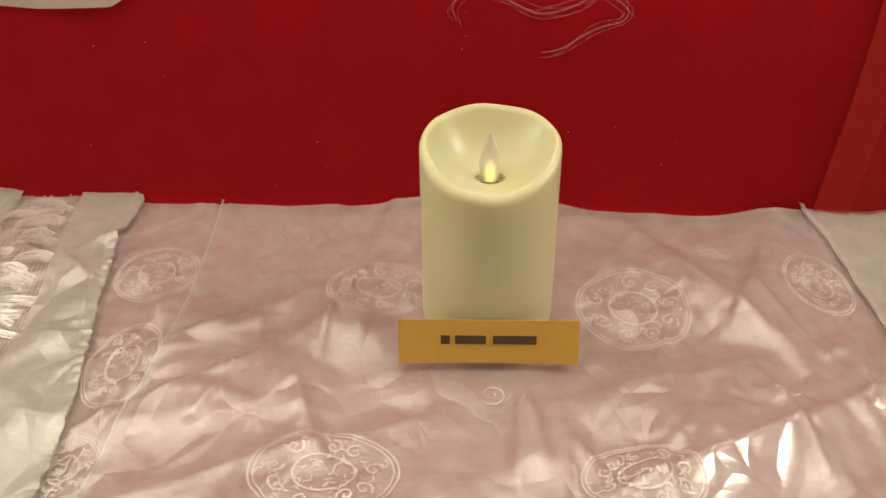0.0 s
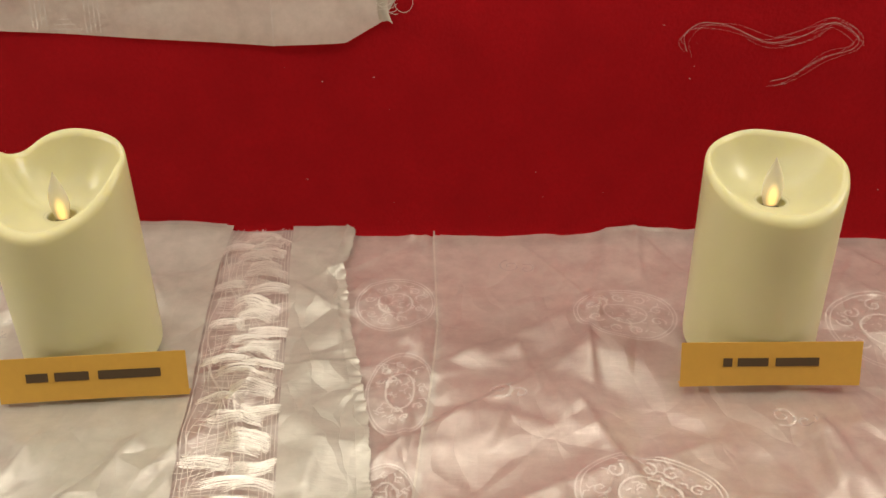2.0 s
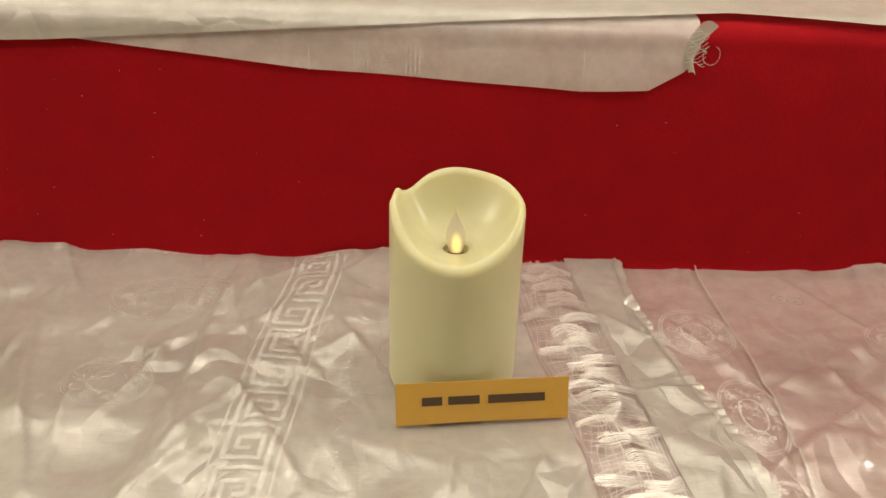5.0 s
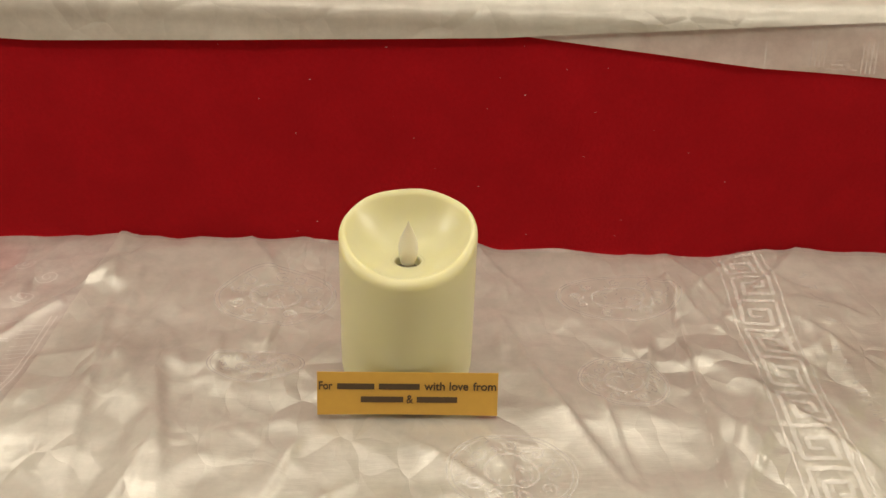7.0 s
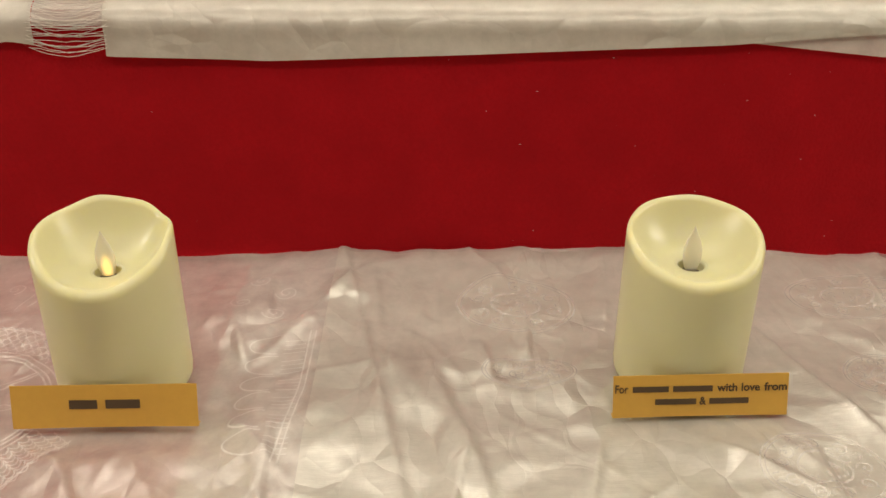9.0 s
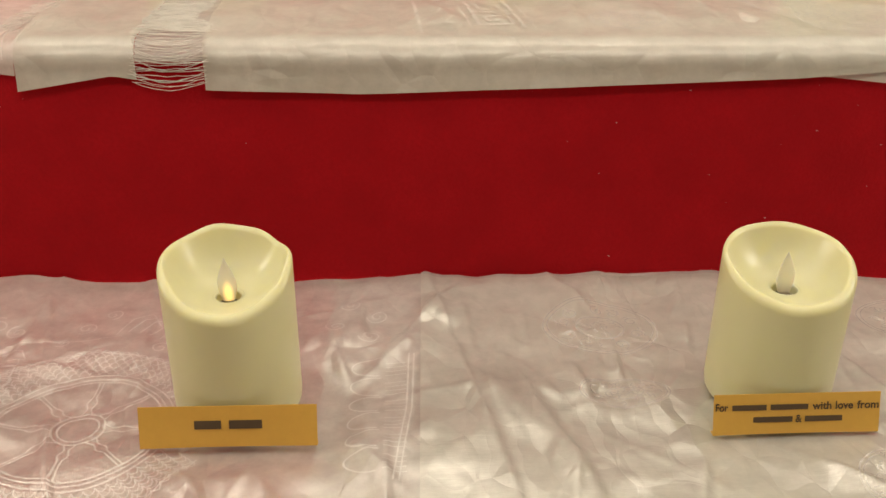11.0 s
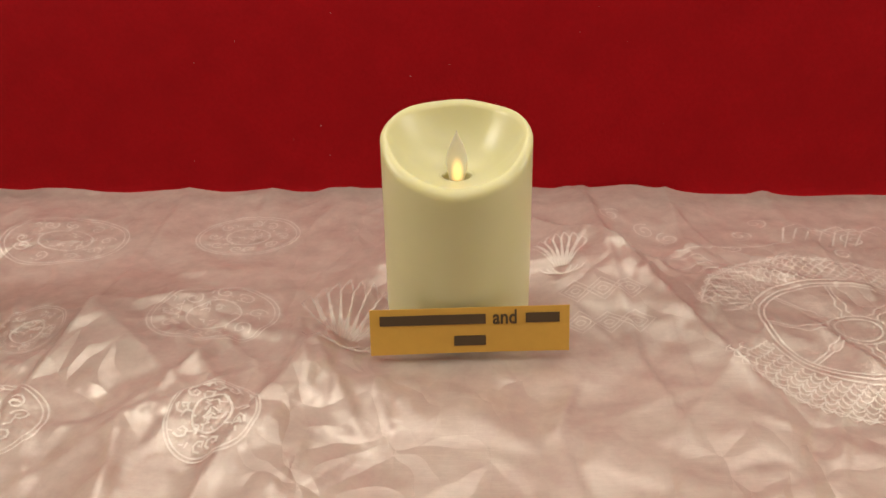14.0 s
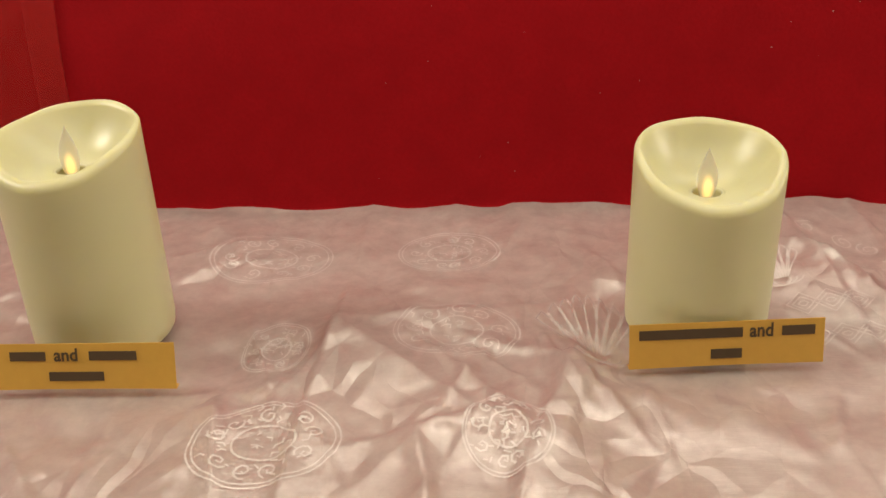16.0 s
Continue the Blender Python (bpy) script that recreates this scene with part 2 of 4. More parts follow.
# ---- silk on the lower tread ----
CANDLES = [  # x, y, radius, back rim, side rim, front lip, flame foot
    (0.057, 0.3655, 0.0374, 0.1200, 0.1140, 0.1000, 0.0915),
    (-0.3306, 0.3535, 0.0393, 0.1260, 0.1195, 0.0990, 0.0900),
    (-0.678, 0.3532, 0.0396, 0.1050, 0.0970, 0.0830, 0.0745),
    (-1.0207, 0.3525, 0.0398, 0.1065, 0.1010, 0.0840, 0.0755),
    (-1.3395, 0.3465, 0.0404, 0.1140, 0.1080, 0.0900, 0.0820),
    (-1.6905, 0.3440, 0.0406, 0.1330, 0.1270, 0.1120, 0.1035),
]
CARDS = [  # left foot x, y; right foot x, y
    (0.009, 0.319, 0.107, 0.321), (-0.364, 0.300, -0.262, 0.310), (-0.728, 0.304, -0.625, 0.305),
    (-1.072, 0.303, -0.967, 0.303), (-1.385, 0.295, -1.280, 0.301), (-1.733, 0.281, -1.629, 0.281),
]
rng = np.random.RandomState(7)
WAVES = [(rng.uniform(0, 6.28), rng.uniform(14, 95), rng.uniform(0, 6.28)) for _ in range(30)]
# creases: x, y, direction, half length, width of the steep side, width of the shallow side, height
FOLDS = [(rng.uniform(-2.0, 0.7), rng.uniform(0.1, 0.5), rng.normal(4.30, 0.7), rng.uniform(0.03, 0.11), rng.uniform(0.0018, 0.005), rng.uniform(0.012, 0.034), rng.uniform(0.0010, 0.0034)) for _ in range(70)]
FOLDS += [(rng.uniform(-2.0, 0.7), rng.uniform(0.1, 0.5), rng.normal(4.30, 0.9), rng.uniform(0.012, 0.055), rng.uniform(0.0012, 0.0022), rng.uniform(0.004, 0.011), rng.uniform(0.0003, 0.0012)) for _ in range(260)]

# narrow pleats along the length of the scarves, left from being folded
FOLDS += [(rng.uniform(-2.0, 0.7), rng.uniform(0.12, 0.5), rng.normal(1.62, 0.38), rng.uniform(0.015, 0.05), rng.uniform(0.0014, 0.0024), rng.uniform(0.004, 0.012), rng.uniform(0.0018, 0.0040)) for _ in range(260)]


def crease(x0, y0, x1, y1, high, steep=0.003, shallow=0.022):
    if x1 > x0:
        x0, y0, x1, y1 = x1, y1, x0, y0
    FOLDS.append(((x0 + x1) / 2, (y0 + y1) / 2, math.atan2(y1 - y0, x1 - x0), 0.62 * math.hypot(x1 - x0, y1 - y0), steep, shallow, 1.5 * high))


# the creases that stand out on the lower tread
crease(-1.549, 0.512, -1.553, 0.343, 0.0030)
crease(-1.553, 0.343, -1.558, 0.200, 0.0036, 0.003, 0.04)
crease(-1.416, 0.304, -1.448, 0.192, 0.0040, 0.003, 0.03)
crease(-1.387, 0.240, -1.416, 0.306, 0.0034, 0.004, 0.03)
crease(-1.544, 0.335, -1.466, 0.245, 0.0050, 0.010, 0.03)
crease(-1.505, 0.330, -1.440, 0.235, 0.0045, 0.008, 0.03)
crease(-1.343, 0.511, -1.211, 0.399, 0.0042, 0.004, 0.016)
crease(-1.248, 0.455, -1.193, 0.293, 0.0040, 0.004, 0.02)
crease(-1.249, 0.530, -1.241, 0.305, 0.0030)
crease(-1.190, 0.520, -1.190, 0.290, 0.0022)
crease(-1.044, 0.284, -1.000, 0.210, 0.0040, 0.004, 0.02)
crease(-0.896, 0.512, -0.852, 0.261, 0.0030)
crease(-0.835, 0.372, -0.806, 0.262, 0.0026)
crease(-0.612, 0.406, -0.586, 0.314, 0.0040)
crease(-0.927, 0.407, -0.882, 0.486, 0.0030)
crease(-0.488, 0.484, -0.505, 0.240, 0.0028)
crease(0.075, 0.322, 0.072, 0.240, 0.0030)
crease(-0.147, 0.274, -0.080, 0.327, 0.0034)
crease(0.110, 0.225, 0.285, 0.315, 0.0060, 0.012, 0.028)
crease(-0.120, 0.220, 0.010, 0.275, 0.0040, 0.012, 0.030)
crease(0.160, 0.470, 0.230, 0.340, 0.0040, 0.010, 0.03)
crease(0.110, 0.300, 0.200, 0.330, 0.0036, 0.010, 0.03)


def calm(x, y):
    """Nearly nothing under the candles and cards, one elsewhere."""
    c = np.ones_like(x)
    for cx, cy, r, *_ in CANDLES:
        c *= 0.08 + 0.92 * smooth_step(r + 0.004, r + 0.04, np.hypot(x - cx, y - cy))
    for x0, y0, x1, y1 in CARDS:
        dx = np.maximum(np.abs(x - (x0 + x1) / 2) - 0.052, 0)
        dy = np.maximum(np.abs(y - (y0 + y1) / 2 - 0.008) - 0.012, 0)
        c *= 0.15 + 0.85 * smooth_step(0.0, 0.03, np.hypot(dx, dy))
    return c


def facets(x, y, wide, deep, high, seed):
    """Flat facets between random points of random height: cloth that was folded small and opened again."""
    rr = np.random.RandomState(seed)
    pts = []
    for gx in np.arange(-2.5, 1.15, wide):
        for gy in np.arange(-0.05, 0.75, deep):
            pts.append((gx + rr.uniform(-0.48, 0.48) * wide + 0.25 * (gy - 0.3), gy + rr.uniform(-0.48, 0.48) * deep))
    tall = rr.uniform(-high, high, len(pts))
    z = np.zeros_like(x)
    made = delaunay_2d_cdt([Vector(p) for p in pts], [], [], 0, 1e-6)
    for tri in made[2]:
        if len(tri) != 3:
            continue
        (ax, ay), (bx, by), (cx, cy) = (made[0][i] for i in tri)
        ha, hb, hc = (tall[made[3][i][0]] for i in tri)
        near = np.nonzero((x >= min(ax, bx, cx)) & (x <= max(ax, bx, cx)))[0]
        near = near[(y[near] >= min(ay, by, cy)) & (y[near] <= max(ay, by, cy))]
        if not len(near):
            continue
        d = (by - cy) * (ax - cx) + (cx - bx) * (ay - cy)
        u = ((by - cy) * (x[near] - cx) + (cx - bx) * (y[near] - cy)) / d
        v = ((cy - ay) * (x[near] - cx) + (ax - cx) * (y[near] - cy)) / d
        w = 1 - u - v
        inside = (u >= 0) & (v >= 0) & (w >= 0)
        z[near[inside]] = (u * ha + v * hb + w * hc)[inside]
    return z


def relief():
    """The height of the wrinkles on a 2 mm raster of the lower tread."""
    gx, gy = np.meshgrid(np.arange(-2.4, 1.05, 0.002), np.arange(0.05, 0.62, 0.002), indexing="ij")
    x, y = gx.ravel(), gy.ravel()
    z = np.full_like(x, 0.0035)
    for a, f, p in WAVES:
        z += 0.016 / f * np.sin(f * (x * math.cos(a) + y * math.sin(a)) + p)
    z += facets(x, y, 0.050, 0.070, 0.0040, 31) + facets(x, y, 0.026, 0.042, 0.0024, 33) + facets(x, y, 0.013, 0.020, 0.0010, 32)
    for fx, fy, a, length, steep, shallow, high in FOLDS:
        near = np.nonzero((np.abs(x - fx) < 1.7 * length) & (np.abs(y - fy) < 1.7 * length))[0]
        dx, dy = x[near] - fx, y[near] - fy
        along, across = dx * math.cos(a) + dy * math.sin(a), dy * math.cos(a) - dx * math.sin(a)
        side = np.where(across > 0, shallow, steep)
        z[near] += high * np.exp(-np.abs(across) / side) * np.exp(-(along / length) ** 4)
    soft = 0.0012
    z = soft * np.log1p(np.exp(np.clip(z / soft, -30, 30)))
    quiet = calm(x, y)
    return (z * quiet + 0.0030 * (1 - quiet)).reshape(gx.shape)


RELIEF = relief()


def wrinkle(x, y, shift=0.0):
    u = np.clip((x - shift + 2.4) / 0.002, 0, RELIEF.shape[0] - 1.001)
    v = np.clip((y - 0.05) / 0.002, 0, RELIEF.shape[1] - 1.001)
    i, j = u.astype(int), v.astype(int)
    u, v = u - i, v - j
    return (RELIEF[i, j] * (1 - u) + RELIEF[i + 1, j] * u) * (1 - v) + (RELIEF[i, j + 1] * (1 - u) + RELIEF[i + 1, j + 1] * u) * v


def lying(base, shift, curl=0.0018):
    def height(x, y):
        z = base + wrinkle(x, y, shift)
        near = back(x) - y
        z += curl * (1.7 + 0.6 * np.sin(x * 31 + shift * 90) + 0.4 * np.sin(x * 77 + 1)) * np.exp(-np.maximum(near, 0) / 0.010)
        return z
    return height


def scarf(name, x_left, x_right, height, mat, label, y_front=0.085, ragged=0.0, inset=0.002, cell=0.0022):
    """A silk sheet on the lower tread; x_left and x_right give its side edges at each depth."""
    us = np.linspace(0, 1, int((x_right(0.3) - x_left(0.3)) / cell) + 2)
    vs = np.linspace(0, 1, 190)
    def place(u, v):
        y = y_front + v * (back(u * 0 + x_left(0.3)) - y_front)
        xl, xr = x_left(y), x_right(y)
        if ragged:
            xr = xr + ragged * (np.sin(y * 190) + 0.7 * np.sin(y * 433 + 2) + 0.5 * np.sin(y * 900))
        x = xl + u * (xr - xl)
        y = y_front + v * (back(x) - inset + 0.002 * np.sin(x * 17) - y_front)
        return x, y, height(x, y)
    root = grid_part(name, us, vs, place, mat)
    return tagged(root, label, "silk scarf", group="offering scarves", kind="thing")


LOW, MID, TOP = lying(-0.0095, 0.0), lying(-0.0078, 0.0), lying(-0.0058, 0.0)
RAGGED = ((0.24, 0.30, 0.329, 0.385, 0.454, 0.51), (-0.154, -0.162, -0.169, -0.182, -0.194, -0.192))
BAND_W = ((0.08, 0.247, 0.28, 0.328, 0.384, 0.453, 0.51), (-0.232, -0.253, -0.258, -0.264, -0.273, -0.281, -0.283))
BAND_E = ((0.08, 0.247, 0.28, 0.328, 0.384, 0.453, 0.51), (-0.180, -0.202, -0.207, -0.214, -0.221, -0.232, -0.239))
FOLD_X = ((0.08, 0.25, 0.329, 0.386, 0.494), (-0.142, -0.134, -0.129, -0.128, -0.135))
CORNER_X = ((0.08, 0.25, 0.393, 0.457, 0.514), (0.270, 0.286, 0.289, 0.282, 0.270))


def at_depth(pairs):
    return lambda y: np.interp(y, *pairs)


under = scarf("silk_scarf", lambda y: -0.97 + 0 * y, lambda y: at_depth(FOLD_X)(y) + 0.003, LOW, SILK_ONE, "sheer silk scarf with woven medallions lying over red cloth")
white = scarf("silk_scarf", lambda y: -0.902 + 0.02 * (y - 0.5), at_depth(BAND_W), TOP, SILK_WHITE, "cream silk scarf with frayed border and greek key band")
pink = scarf("silk_scarf", at_depth(FOLD_X), lambda y: 0.80 + 0 * y, MID, SILK_ONE, "thin silk scarf with woven medallions on red cloth")
dragon = scarf("silk_scarf", lambda y: -2.3 + 0 * y, lambda y: -0.885 + 0 * y, MID, SILK_ONE, "thin crumpled silk scarf woven with a dragon and wheel")
corner_scarf = scarf("silk_scarf", at_depth(CORNER_X), lambda y: 0.95 + 0 * y, TOP, SILK_WHITE, "cream silk scarf with a folded edge")


def border(name, x_left, x_right, height, mat, parent, label, cell=0.003, ragged=0.0, rise=0.0, y_front=0.085):
    us, vs = np.linspace(0, 1, max(3, int((x_right(0.3) - x_left(0.3)) / cell) + 2)), np.linspace(0, 1, 420)
    def place(u, v):
        y = y_front + v * (0.504 - y_front)
        rough = ragged * (0.5 * np.sin(y * 97) + 0.6 * np.sin(y * 433 + 2 + 3 * np.sin(y * 61)) + 0.8 * np.sin(y * 1100 + 4 * np.sin(y * 203)))
        x = x_left(y) + u * (x_right(y) + rough - x_left(y))
        lump = rise * np.abs(np.sin(y * 240 + 3 * np.sin(y * 60))) * u
        return x, y, height(x, y) + lump
    return grid_part(name, us, vs, place, mat, parent, label)


border("frayed_border", at_depth(BAND_E), at_depth(RAGGED), TOP, SILK_WHITE, white, "cream border with a ragged woven edge", ragged=0.0005)
border("selvedge", lambda y: at_depth(RAGGED)(y) - 0.007, at_depth(RAGGED), lying(-0.0050, 0.0), SILK_WHITE, white, "lumpy frayed selvedge", cell=0.0012, ragged=0.0007, rise=0.0012)
# paler strip on the pink scarf paints the light its edge crease catches
border("fold_hem", at_depth(FOLD_X), lambda y: at_depth(FOLD_X)(y) + 0.0012, lying(-0.0068, 0.0), SILK_WHITE, pink, "narrow cream strip painting the bright crease at the edge", cell=0.002)
border("fold_hem", at_depth(CORNER_X), lambda y: at_depth(CORNER_X)(y) + 0.003, lying(-0.0050, 0.0), SILK_ONE, corner_scarf, "narrow folded hem", cell=0.002)


def back_hem(x0, x1, height, parent):
    xs = np.arange(x0, x1, 0.004)
    def place(x, v):
        y = back(x) - 0.006 + 0.0040 * v + 0.002 * np.sin(x * 17)
        return x, y, height(x, y) + 0.0008
    grid_part("back_hem", xs, np.linspace(0, 1, 5), place, SILK_ONE, parent, "narrow pale back hem")


back_hem(-2.2, -0.89, MID, dragon)
back_hem(-0.90, -0.285, TOP, white)
back_hem(-0.13, 0.28, MID, pink)
back_hem(0.285, 0.8, TOP, corner_scarf)


# woven figures: flat ribbons of thread that follow the cloth
class Weave:
    def __init__(self, height, lift=0.0010):
        self.height, self.lift, self.verts, self.faces = height, lift, [], []

    def line(self, pts, wide=0.0011, closed=False):
        p = np.array(pts + pts[:1] if closed else pts, float)
        step = np.hypot(*np.diff(p, axis=0).T)
        total = np.r_[0, np.cumsum(step)]
        n = max(2, int(total[-1] / 0.0028) + 1)
        s = np.linspace(0, total[-1], n)
        x, y = np.interp(s, total, p[:, 0]), np.interp(s, total, p[:, 1])
        tx, ty = np.gradient(x), np.gradient(y)
        size = np.hypot(tx, ty) + 1e-9
        ox, oy = -ty / size * wide / 2, tx / size * wide / 2
        first = len(self.verts)
        for sign in (1, -1):
            vx, vy = x + sign * ox, y + sign * oy
            vz = self.height(vx, vy) + self.lift
            self.verts += list(zip(vx.tolist(), vy.tolist(), vz.tolist()))
        self.faces += [(first + i, first + i + 1, first + n + i + 1, first + n + i) for i in range(n - 1)]

    def oval(self, cx, cy, rx, ry, a0=0.0, a1=6.2832, wide=0.0011):
        n = max(8, int((a1 - a0) * 8))
        self.line([(cx + rx * math.cos(a), cy + ry * math.sin(a)) for a in np.linspace(a0, a1, n)], wide)

    def spiral(self, cx, cy, r, turns=1.6, start=0.0, flip=1):
        a = np.linspace(0, turns * 6.2832, 26)
        self.line([(cx + flip * r * (1 - i / 30) * math.cos(start + t), cy + r * (1 - i / 30) * math.sin(start + t)) for i, t in enumerate(a)])

    def medallion(self, cx, cy, rx, ry, rr):
        """Two rims round a filling of curls, petals and short stitches."""
        self.oval(cx, cy, rx, ry, wide=0.0009), self.oval(cx, cy, rx * 0.93, ry * 0.92, wide=0.0008)
        self.oval(cx, cy, rx * 0.42, ry * 0.42)
        for k in range(9):
            a = k * 6.2832 / 9 + rr.uniform(0, 0.4)
            self.spiral(cx + 0.66 * rx * math.cos(a), cy + 0.66 * ry * math.sin(a), 0.17 * min(rx, ry), 1.3, a, rr.choice([-1, 1]))
        for k in range(46):
            a, q = rr.uniform(0, 6.28), rr.uniform(0.1, 0.85)
            x, y, b = cx + q * rx * math.cos(a), cy + q * ry * math.sin(a), rr.uniform(0, 3.14)
            d = rr.uniform(0.002, 0.006)
            self.line([(x, y), (x + 0.6 * d * math.cos(b), y + 0.6 * d * math.sin(b)), (x + d * math.cos(b + 0.7), y + d * math.sin(b + 0.7))], 0.0009)

    def petals(self, cx, cy, rx, ry, rr, n=11):
        for k in range(n):
            f = k / (n - 1) * 2 - 1
            tip = (cx + rx * f, cy + ry * (1 - 0.55 * f * f))
            w = rx / n * 1.2
            foot = (cx + 0.25 * rx * f, cy - ry)
            self.line([foot, (tip[0] - w, (tip[1] + cy) / 2), tip, (tip[0] + w, (tip[1] + cy) / 2), foot], 0.0010)
        for k in range(3):
            self.oval(cx, cy - ry, rx * (0.35 + 0.25 * k), ry * 0.3, 3.3, 6.1)

    def key(self, path, wide, pitch):
        """A greek key band along a path of points from the back to the front."""
        p = np.array(path, float)
        total = np.r_[0, np.cumsum(np.hypot(*np.diff(p, axis=0).T))]
        def at(u, s):
            x, y = np.interp(s, total, p[:, 0]), np.interp(s, total, p[:, 1])
            return (x + u, y)
        for side in (-0.72 * wide, 0.72 * wide):
            self.line([at(side, s) for s in np.linspace(0, total[-1], 14)], 0.0013)
        shape = [(-0.5, 0.0), (0.5, 0.0), (0.5, 0.78), (-0.28, 0.78), (-0.28, 0.28), (0.26, 0.28), (0.26, 0.54), (-0.04, 0.54)]
        for k in range(int(total[-1] / pitch)):
            flip = 1 if k % 2 else -1
            self.line([at(flip * u * wide, (k + v) * pitch) for u, v in shape], 0.0030)
            self.line([at(-flip * 0.5 * wide, (k + v) * pitch) for v in (0.0, 0.5, 1.0)], 0.0026)

    def letters(self, x0, y0, x1, y1, size, rr):
        """A column of small unreadable stitched signs."""
        n = max(2, int(math.hypot(x1 - x0, y1 - y0) / (size * 1.25)))
        for k in range(n):
            cx, cy = x0 + (x1 - x0) * (k + 0.5) / n, y0 + (y1 - y0) * (k + 0.5) / n
            for _ in range(4):
                a, b = rr.uniform(-0.5, 0.5, 2), rr.uniform(-0.5, 0.5, 2)
                if rr.rand() < 0.5:
                    b[1] = a[1]
                self.line([(cx + a[0] * size, cy + a[1] * size), (cx + b[0] * size, cy + b[1] * size)], 0.0013)

    def done(self, parent, mat, label, name="woven_figure"):
        me = bpy.data.meshes.new(name)
        me.from_pydata(self.verts, [], self.faces)
        me.materials.append(mat)
        me.shade_smooth()
        ob = new(name, me)
        ob.parent = parent
        return tagged(ob, label)


def figures():
    rr = np.random.RandomState(3)
    for spot in ((-0.010, 0.396, 0.032, 0.031), (0.145, 0.380, 0.034, 0.038), (-0.020, 0.238, 0.036, 0.028), (0.131, 0.238, 0.029, 0.022)):
        w = Weave(MID)
        w.medallion(*spot, rr)
        w.done(pink, MOTIF, "pale woven medallion")
    for x, y in ((0.07, 0.44), (0.20, 0.44), (0.06, 0.30), (0.215, 0.30), (-0.09, 0.32), (-0.08, 0.46)):
        w = Weave(MID)
        w.spiral(x, y, 0.008, 1.5, rr.uniform(0, 6)), w.spiral(x + 0.011, y - 0.004, 0.006, 1.2, rr.uniform(0, 6), -1)
        w.done(pink, MOTIF_SOFT, "pale woven cloud scroll", "woven_scroll")
    for spot in ((-0.156, 0.413, 0.026, 0.032), (-0.146, 0.320, 0.019, 0.038), (-0.148, 0.240, 0.016, 0.022)):
        w = Weave(LOW, 0.0010)
        w.medallion(*spot, rr)
        w.done(under, MOTIF, "pale woven medallion")
    w = Weave(MID)
    w.medallion(0.262, 0.405, 0.021, 0.030, rr)
    w.done(pink, MOTIF, "pale woven medallion")
    # greek key, stitched signs and emblems on the cream scarf
    w = Weave(TOP)
    w.key([(-0.427, 0.500), (-0.428, 0.462), (-0.438, 0.402), (-0.441, 0.339), (-0.447, 0.264), (-0.455, 0.14)], 0.026, 0.034)
    w.done(white, KEY, "woven greek key band", "key_band")
    for spot in ((-0.385, 0.478, -0.388, 0.405, 0.010), (-0.396, 0.385, -0.398, 0.20, 0.008)):
        w = Weave(TOP)
        w.letters(*spot, rr)
        w.done(white, KEY, "column of stitched signs", "stitched_column")
    w = Weave(TOP)
    dash = [(-0.483, 0.500), (-0.488, 0.468), (-0.493, 0.422), (-0.500, 0.333), (-0.509, 0.254), (-0.516, 0.17)]
    for (xa, ya), (xb, yb) in zip(dash, dash[1:]):
        for k in range(4):
            a, b = k / 4 + 0.03, k / 4 + rr.uniform(0.05, 0.24)
            w.line([(xa + a * (xb - xa), ya + a * (yb - ya)), (xa + b * (xb - xa), ya + b * (yb - ya))], 0.0008)
    w.done(white, THREAD, "broken line of bright stitches", "stitch_line")
    for cx, cy, rx, ry in ((-0.529, 0.443, 0.044, 0.031), (-0.544, 0.343, 0.028, 0.027), (-0.771, 0.437, 0.042, 0.036), (-0.771, 0.353, 0.030, 0.016), (-0.62, 0.26, 0.035, 0.03)):
        w = Weave(TOP)
        w.medallion(cx, cy, rx, ry, rr)
        w.done(white, MOTIF_SOFT, "faint woven emblem")
    # wheel
    w = Weave(MID)
    hx, hy = -1.117, 0.329
    for q in (0.0535, 0.0505, 0.0160, 0.0125):
        w.oval(hx, hy, q, q)
    for k in range(8):
        a = k * math.pi / 4
        for off in (-0.0022, 0.0022):
            w.line([(hx + q * math.cos(a) - off * math.sin(a) * f, hy + q * math.sin(a) + off * math.cos(a) * f) for q, f in ((0.016, 1.6), (0.022, 0.5), (0.028, 1.6), (0.033, 0.5), (0.050, 0.6))], 0.0010)
    w.done(dragon, MOTIF, "woven eight-spoked wheel", "woven_wheel")
    # scaled dragon body round the wheel
    w = Weave(MID)
    for row, q in enumerate(np.arange(0.059, 0.083, 0.0040)):
        n = int(6.28 * q / 0.0062)
        for k in range(n):
            a = (k + 0.5 * (row % 2)) * 6.2832 / n
            turn = a % 6.2832
            if not (0.15 < turn < 2.9 or 3.5 < turn < 5.9):
                continue
            w.line([(hx + (q + d) * math.cos(a + e / n), hy + (q + d) * math.sin(a + e / n)) for e, d in ((-3.1, 0.0), (-2.2, 0.0032), (0, 0.0046), (2.2, 0.0032), (3.1, 0.0))], 0.0008)
    for q in (0.0575, 0.0850):
        w.oval(hx, hy, q, q, 0.15, 2.9), w.oval(hx, hy, q, q, 3.5, 5.9)
    w.done(dragon, MOTIF, "woven scaled dragon body", "woven_dragon_body")
    w = Weave(MID)
    for k in range(7):
        w.line([(-1.125 + 0.008 * k, 0.440 + 0.004 * math.sin(k)), (-1.118 + 0.009 * k, 0.462), (-1.105 + 0.009 * k, 0.470 - 0.004 * (k % 3)), (-1.096 + 0.008 * k, 0.455)], 0.0010)
